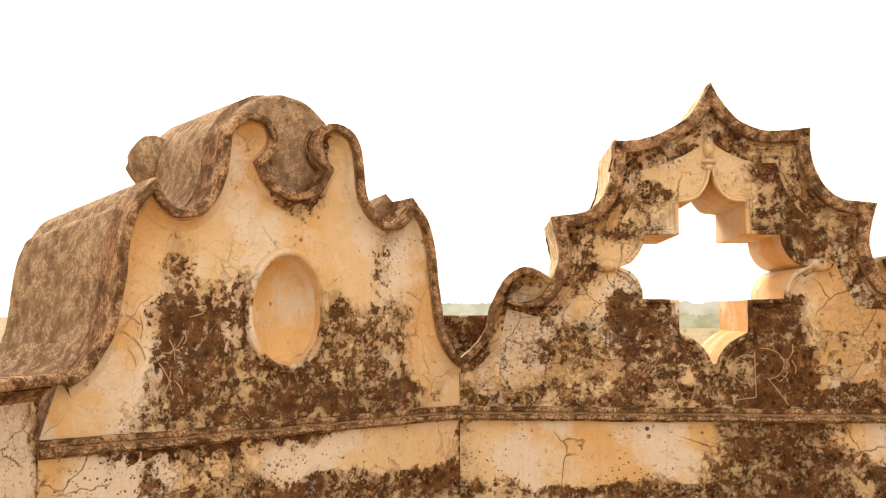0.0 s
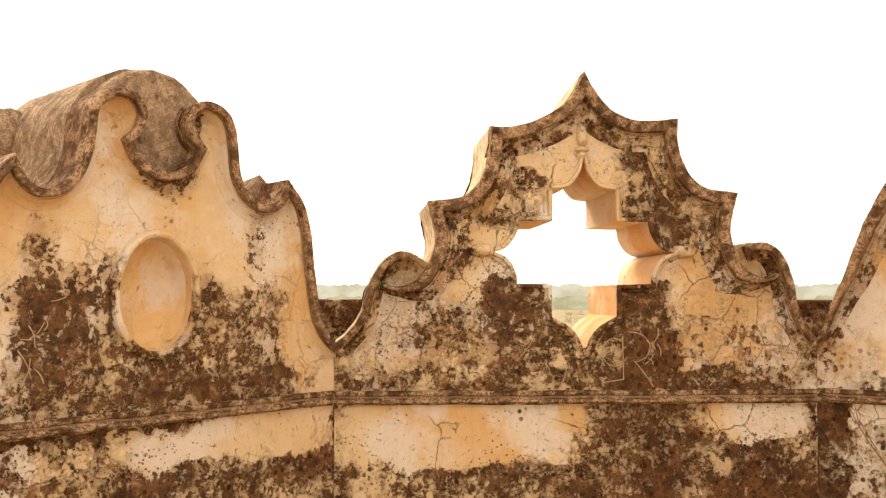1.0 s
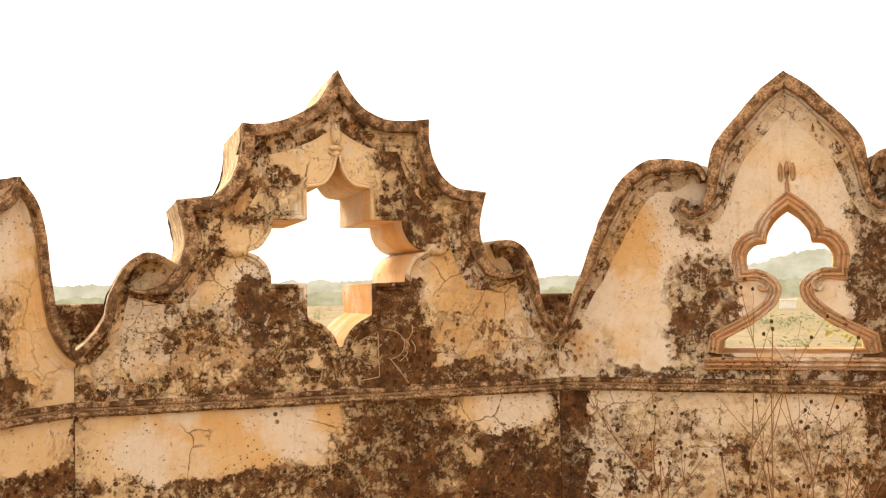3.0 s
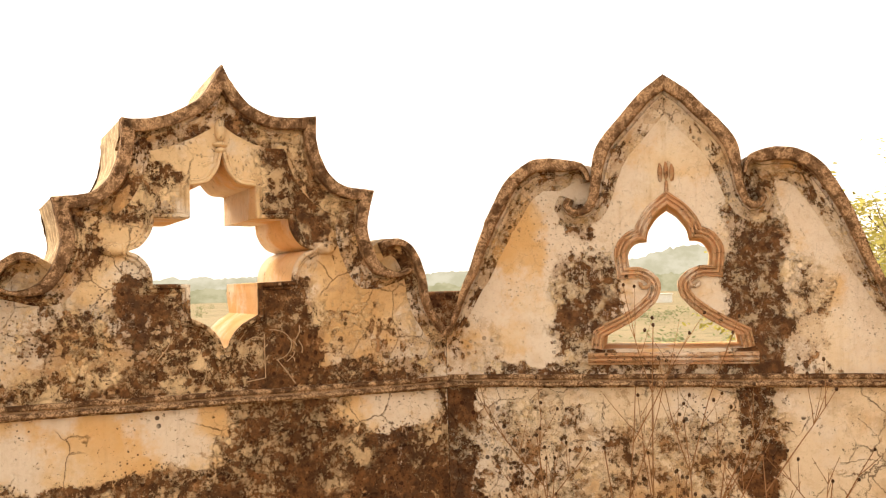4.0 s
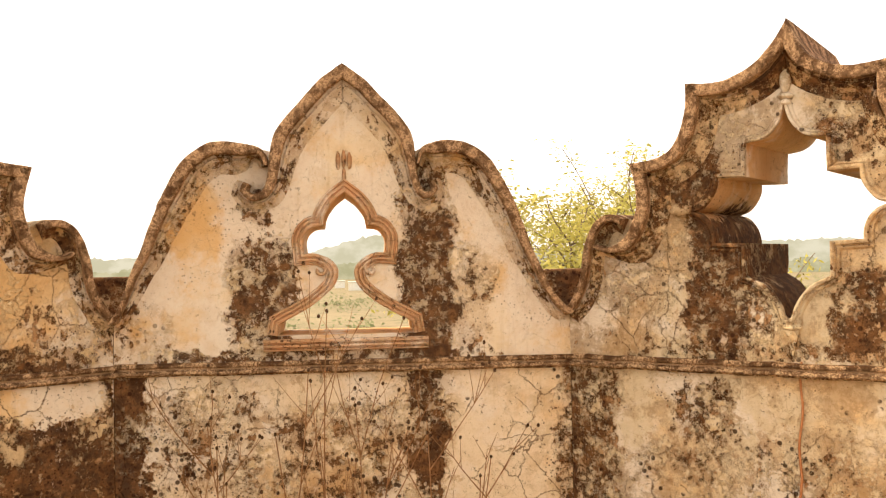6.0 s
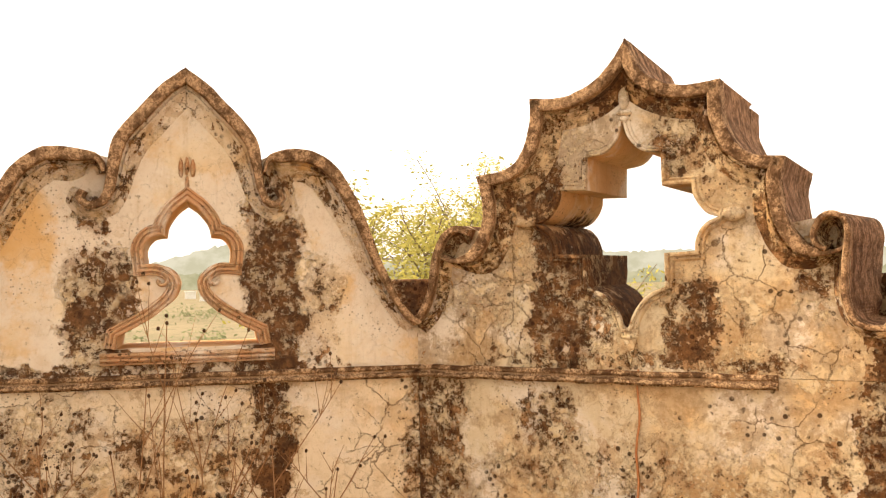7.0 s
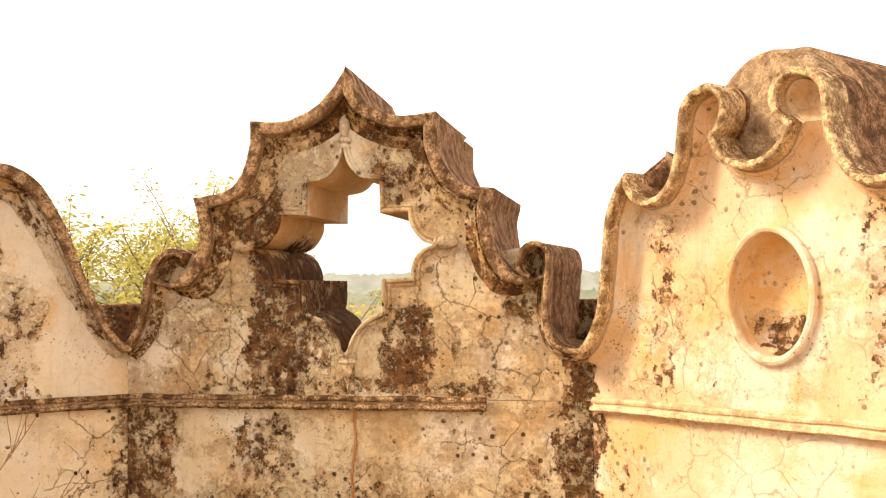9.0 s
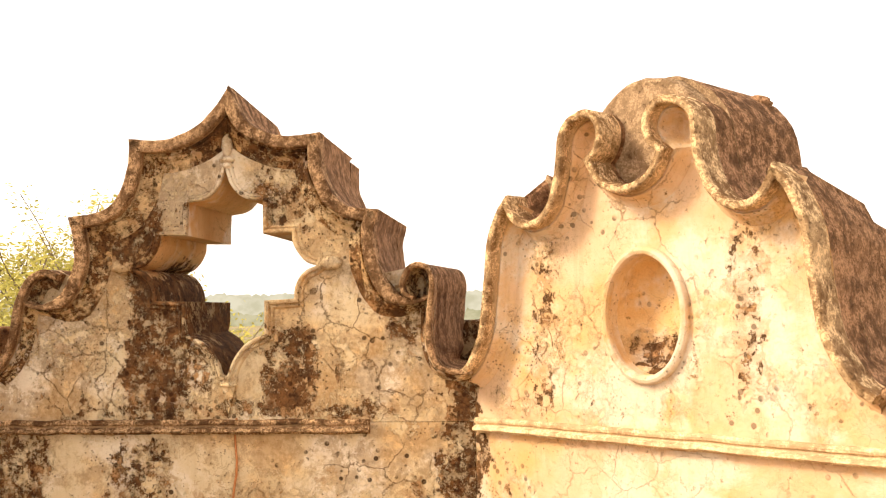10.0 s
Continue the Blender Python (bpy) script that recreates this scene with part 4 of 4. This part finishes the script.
def build_tree(name, label, base, height, spread, seed, leaf, leaves, leaf_size, bare=0.4, trunk=0.14, group=""):
    rng = random.Random(seed)
    limbs, tips = [], []

    def grow(p, d, length, r, depth):
        pts = [p]
        for _ in range(4):
            d = (d + Vector((rng.gauss(0, 0.16), rng.gauss(0, 0.16), rng.gauss(0.02, 0.1)))).normalized()
            pts.append(pts[-1] + d * length / 4)
        limbs.append(tube("l", pts, r, M_BARK, 5, 0.55))
        if depth == 0:
            tips.extend(pts[1:])
            return
        for _ in range(rng.randint(4, 5)):
            k = rng.randint(1, 4)
            side = Vector((rng.uniform(-1, 1), rng.uniform(-1, 1), rng.uniform(-0.1, 0.9))).normalized()
            grow(pts[k], (d * 0.55 + side * spread).normalized(), length * rng.uniform(0.5, 0.75), r * 0.5, depth - 1)

    grow(Vector(base), Vector((0, 0, 1)), height * 0.45, trunk, 3)
    scale = height / (max(p.z for v, _ in limbs for p in v) - base[2])
    grown = lambda p: Vector(base) + (p - Vector(base)) * scale
    limbs[:] = [([grown(p) for p in v], f) for v, f in limbs]
    tips[:] = [grown(p) for p in tips]
    tree = tagged(new(name), label, "tree", group)
    part("trunk", joined("trunk", limbs, M_BARK), tree)
    clumps = []
    for p in tips:
        if rng.random() > bare:
            clumps += leaf_clump(rng, p, height * 0.022, leaves, leaf_size)
    part("crown", joined("crown", clumps, leaf, False), tree)
    return tree


for bearing, dist, tall, seed in ((54.3, 33, 12.2, 5), (57.0, 36, 12.6, 15), (59.6, 37, 14.0, 23), (55.6, 31, 11.7, 33), (61.2, 38, 13.6, 41)):
    build_tree("thorn_tree", "half-bare tree with sparse yellow-green leaves", at(bearing, dist), tall, 1.05, seed, M_LEAF_Y, 34, 0.095, 0.12, 0.15, "trees beyond the wall")
build_tree("shrub", "low shrub with yellow leaves below the wall", at(49.3, 26), 8.2, 1.0, 3, M_LEAF_Y, 24, 0.05, 0.3, 0.08, "trees beyond the wall")


def bush(rng, c, r, h, count, size):
    return leaf_clump(rng, c + Vector((0, 0, h * 0.45)), r * 0.5, count, size)


rng = random.Random(77)
scrub = []
for i in range(480):
    a, d = rng.uniform(-15, 115), 90 + 430 * rng.random() ** 1.2
    r = rng.uniform(1.0, 3.8)
    scrub += bush(rng, at(a, d), r, r * 1.1, 60, 0.34)
tagged(new("scrub", joined("scrub", scrub, M_LEAF, False)), "low dull-green scrub scattered over the fields", "scrub", "", "stuff")

# far woods on the horizon, glowing, their haze put into the colour
def woods(name, dist, top, wave, seed, material, label):
    n = 900
    verts, faces = [], []
    for i in range(n + 1):
        a = -20 + 140 * i / n
        h = top(a) + wave * (noise.noise(Vector((a * 1.1, seed, 0))) + 0.7 * noise.noise(Vector((a * 4.3, seed, 2))) + 0.6 * noise.noise(Vector((a * 13, seed, 3))) + 0.35 * noise.noise(Vector((a * 41, seed, 5))))
        p = at(a, dist)
        verts += [(p.x, p.y, GROUND), (p.x, p.y, h)]
    for i in range(n):
        faces.append((2 * i, 2 * i + 2, 2 * i + 3, 2 * i + 1))
    tagged(new(name, mesh_of(name, verts, faces, material)), label, "woods", "", "structure")


def hill(a):
    return math.exp(-((a - 46.5) / 3.2) ** 2)


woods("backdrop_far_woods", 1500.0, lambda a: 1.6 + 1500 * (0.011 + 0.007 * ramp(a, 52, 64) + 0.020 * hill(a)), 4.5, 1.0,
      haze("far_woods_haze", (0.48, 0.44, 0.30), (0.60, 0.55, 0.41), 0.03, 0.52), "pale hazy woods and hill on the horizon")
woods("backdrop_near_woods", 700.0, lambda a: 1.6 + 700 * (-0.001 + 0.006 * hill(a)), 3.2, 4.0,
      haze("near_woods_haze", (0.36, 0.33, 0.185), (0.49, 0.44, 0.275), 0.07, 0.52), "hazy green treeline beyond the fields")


def far_house(azimuth, dist, size, name, label, floors=2):
    house = tagged(new(name), label, "house", "houses beyond the fields")
    p = at(azimuth, dist)
    house.matrix_world = pose(p.x, p.y, GROUND, 0, 0, -azimuth)
    w, d, h = size
    part("wall", joined("wall", [box_bm((-w / 2, 0, 0), (w / 2, d, h), 0.05)], M_WHITEWASH, False), house)
    part("roof_slab", joined("roof_slab", [box_bm((-w / 2 - 0.3, -0.3, h), (w / 2 + 0.3, d + 0.3, h + 0.3), 0.05)], M_WHITEWASH, False), house)
    for f in range(floors):
        for i in range(3):
            x = -w / 2 + w * (i + 0.5) / 3
            z = h * (f + 0.35) / floors
            part("window", joined("window", [box_bm((x - 0.5, -0.04, z), (x + 0.5, 0.1, z + 1.1), 0.02)], M_DARK, False), house)


far_house(45.05, 385, (6.0, 5.0, 3.2), "white_shed", "low white flat-roofed shed beyond the fields", 0)
far_house(44.1, 430, (4.5, 4.0, 3.0), "white_hut", "small pale whitewashed hut among scrub", 0)

# ---- dry weeds on the terrace in front of the trefoil panel ----
def weed(u, front, height, lean, seed, heads):
    rng = random.Random(seed)
    plant = tagged(new("dry_weed"), "dry brown weed with thin stems and dark seed heads", "weed", "dry weeds by the wall")
    plant.matrix_world = panel_pose("trefoil") @ pose(u, -front, 0)
    stems, tips = [], []

    def stalk(p, d, length, r, depth):
        pts = [p]
        for _ in range(6):
            d = (d + Vector((rng.gauss(0, 0.05), rng.gauss(0, 0.05), 0.03))).normalized()
            pts.append(pts[-1] + d * length / 6)
        stems.append(tube("s", pts, r, M_STEM, 4, 0.45))
        tips.append(pts[-1])
        if depth:
            for _ in range(rng.randint(2, 4)):
                k = rng.randint(2, 5)
                side = Vector((rng.uniform(-1, 1), rng.uniform(-0.5, 0.5), rng.uniform(0.3, 1))).normalized()
                stalk(pts[k], (d * 0.5 + side * 0.7).normalized(), length * rng.uniform(0.25, 0.5), r * 0.6, depth - 1)

    stalk(Vector((0, 0, 0)), Vector((lean, 0, 1)).normalized(), height, 0.0052, 2)
    part("stem", joined("stem", stems, M_STEM), plant)
    for p in tips[:heads]:
        part("seed_head", blob("seed_head", p, (0.0058, 0.0058, 0.0075), M_SEED, rng.random() * 9, 0.3, (6, 4)), plant)


weed(-0.16, 0.45, 1.47, 0.06, 1, 6)
weed(-0.30, 0.40, 1.28, 0.02, 2, 6)
weed(-0.25, 0.55, 1.10, -0.28, 3, 10)
weed(0.02, 0.50, 1.02, -0.18, 4, 12)
weed(0.12, 0.42, 1.05, 0.02, 5, 12)
weed(0.25, 0.50, 1.08, 0.06, 6, 10)
weed(-0.05, 0.60, 0.95, 0.10, 7, 12)
weed(0.35, 0.45, 0.92, 0.16, 8, 10)
weed(-0.42, 0.48, 0.98, -0.10, 9, 10)
weed(-0.12, 0.52, 1.06, -0.06, 10, 12)
weed(0.18, 0.56, 0.98, -0.14, 11, 10)
weed(0.06, 0.46, 1.12, 0.05, 12, 10)
weed(0.42, 0.52, 0.86, 0.10, 13, 8)
weed(-0.52, 0.45, 0.86, 0.14, 14, 8)


def scratch(key, strokes, name, label):
    """Marks scratched into the plaster."""
    for s in strokes:
        pts = [(p.x, -0.001, p.y) for p in rough(spline(s, 0.02), 0.002, len(s))]
        part(name, joined(name, [tube("s", pts, 0.0027, M_SCRATCH, 4, 0.8)], M_SCRATCH), crests[key], label)


arc = lambda x, z, a, b, t0, t1, n=9: [(x + a * math.cos(radians(t0 + (t1 - t0) * i / n)), z + b * math.sin(radians(t0 + (t1 - t0) * i / n))) for i in range(n + 1)]
scratch("star_west", [arc(0.135, 1.39, 0.05, 0.055, 60, 340), [(0.165, 1.455), (0.168, 1.37), (0.17, 1.285)], [(0.09, 1.272), (0.13, 1.278), (0.17, 1.285)],
                      arc(0.20, 1.41, 0.075, 0.06, 100, -80), [(0.215, 1.355), (0.25, 1.31), (0.29, 1.255)], [(0.13, 1.36), (0.155, 1.39), (0.18, 1.415)], [(0.06, 1.42), (0.10, 1.475), (0.15, 1.49)]],
        "scratched_line", "pale scratched curling lines on the stained plaster")
rs = random.Random(12)
for key, area, count in (("oval_west", (-0.52, -0.30, 1.33, 1.62), 16), ("star_west", (0.28, 0.45, 1.28, 1.5), 6), ("star_west", (-0.25, 0.0, 1.3, 1.42), 4), ("oval_east", (-0.5, -0.36, 1.48, 1.66), 5)):
    lines = []
    for _ in range(count):
        x, z = rs.uniform(area[0], area[1]), rs.uniform(area[2], area[3])
        dx, dz = rs.uniform(-0.06, 0.06), rs.uniform(-0.09, 0.09)
        lines.append([(x, z), (x + dx * 0.5 + 0.008, z + dz * 0.5), (x + dx, z + dz)])
    scratch(key, lines, "scratch", "thin pale scratches")

# reddish dry creeper stem up the eastern star panel's wall
creeper = new("dry_creeper", joined("dry_creeper", [tube("c", [(0.03 + 0.006 * math.sin(i * 1.3) - 0.045 * (1 - i / 24), -0.006, 1.25 * i / 24) for i in range(25)], 0.007, M_CREEPER, 5, 0.6)], M_CREEPER))
creeper.matrix_world = panel_pose("star_east")
tagged(creeper, "thin reddish dry creeper stem against the wall", "creeper")
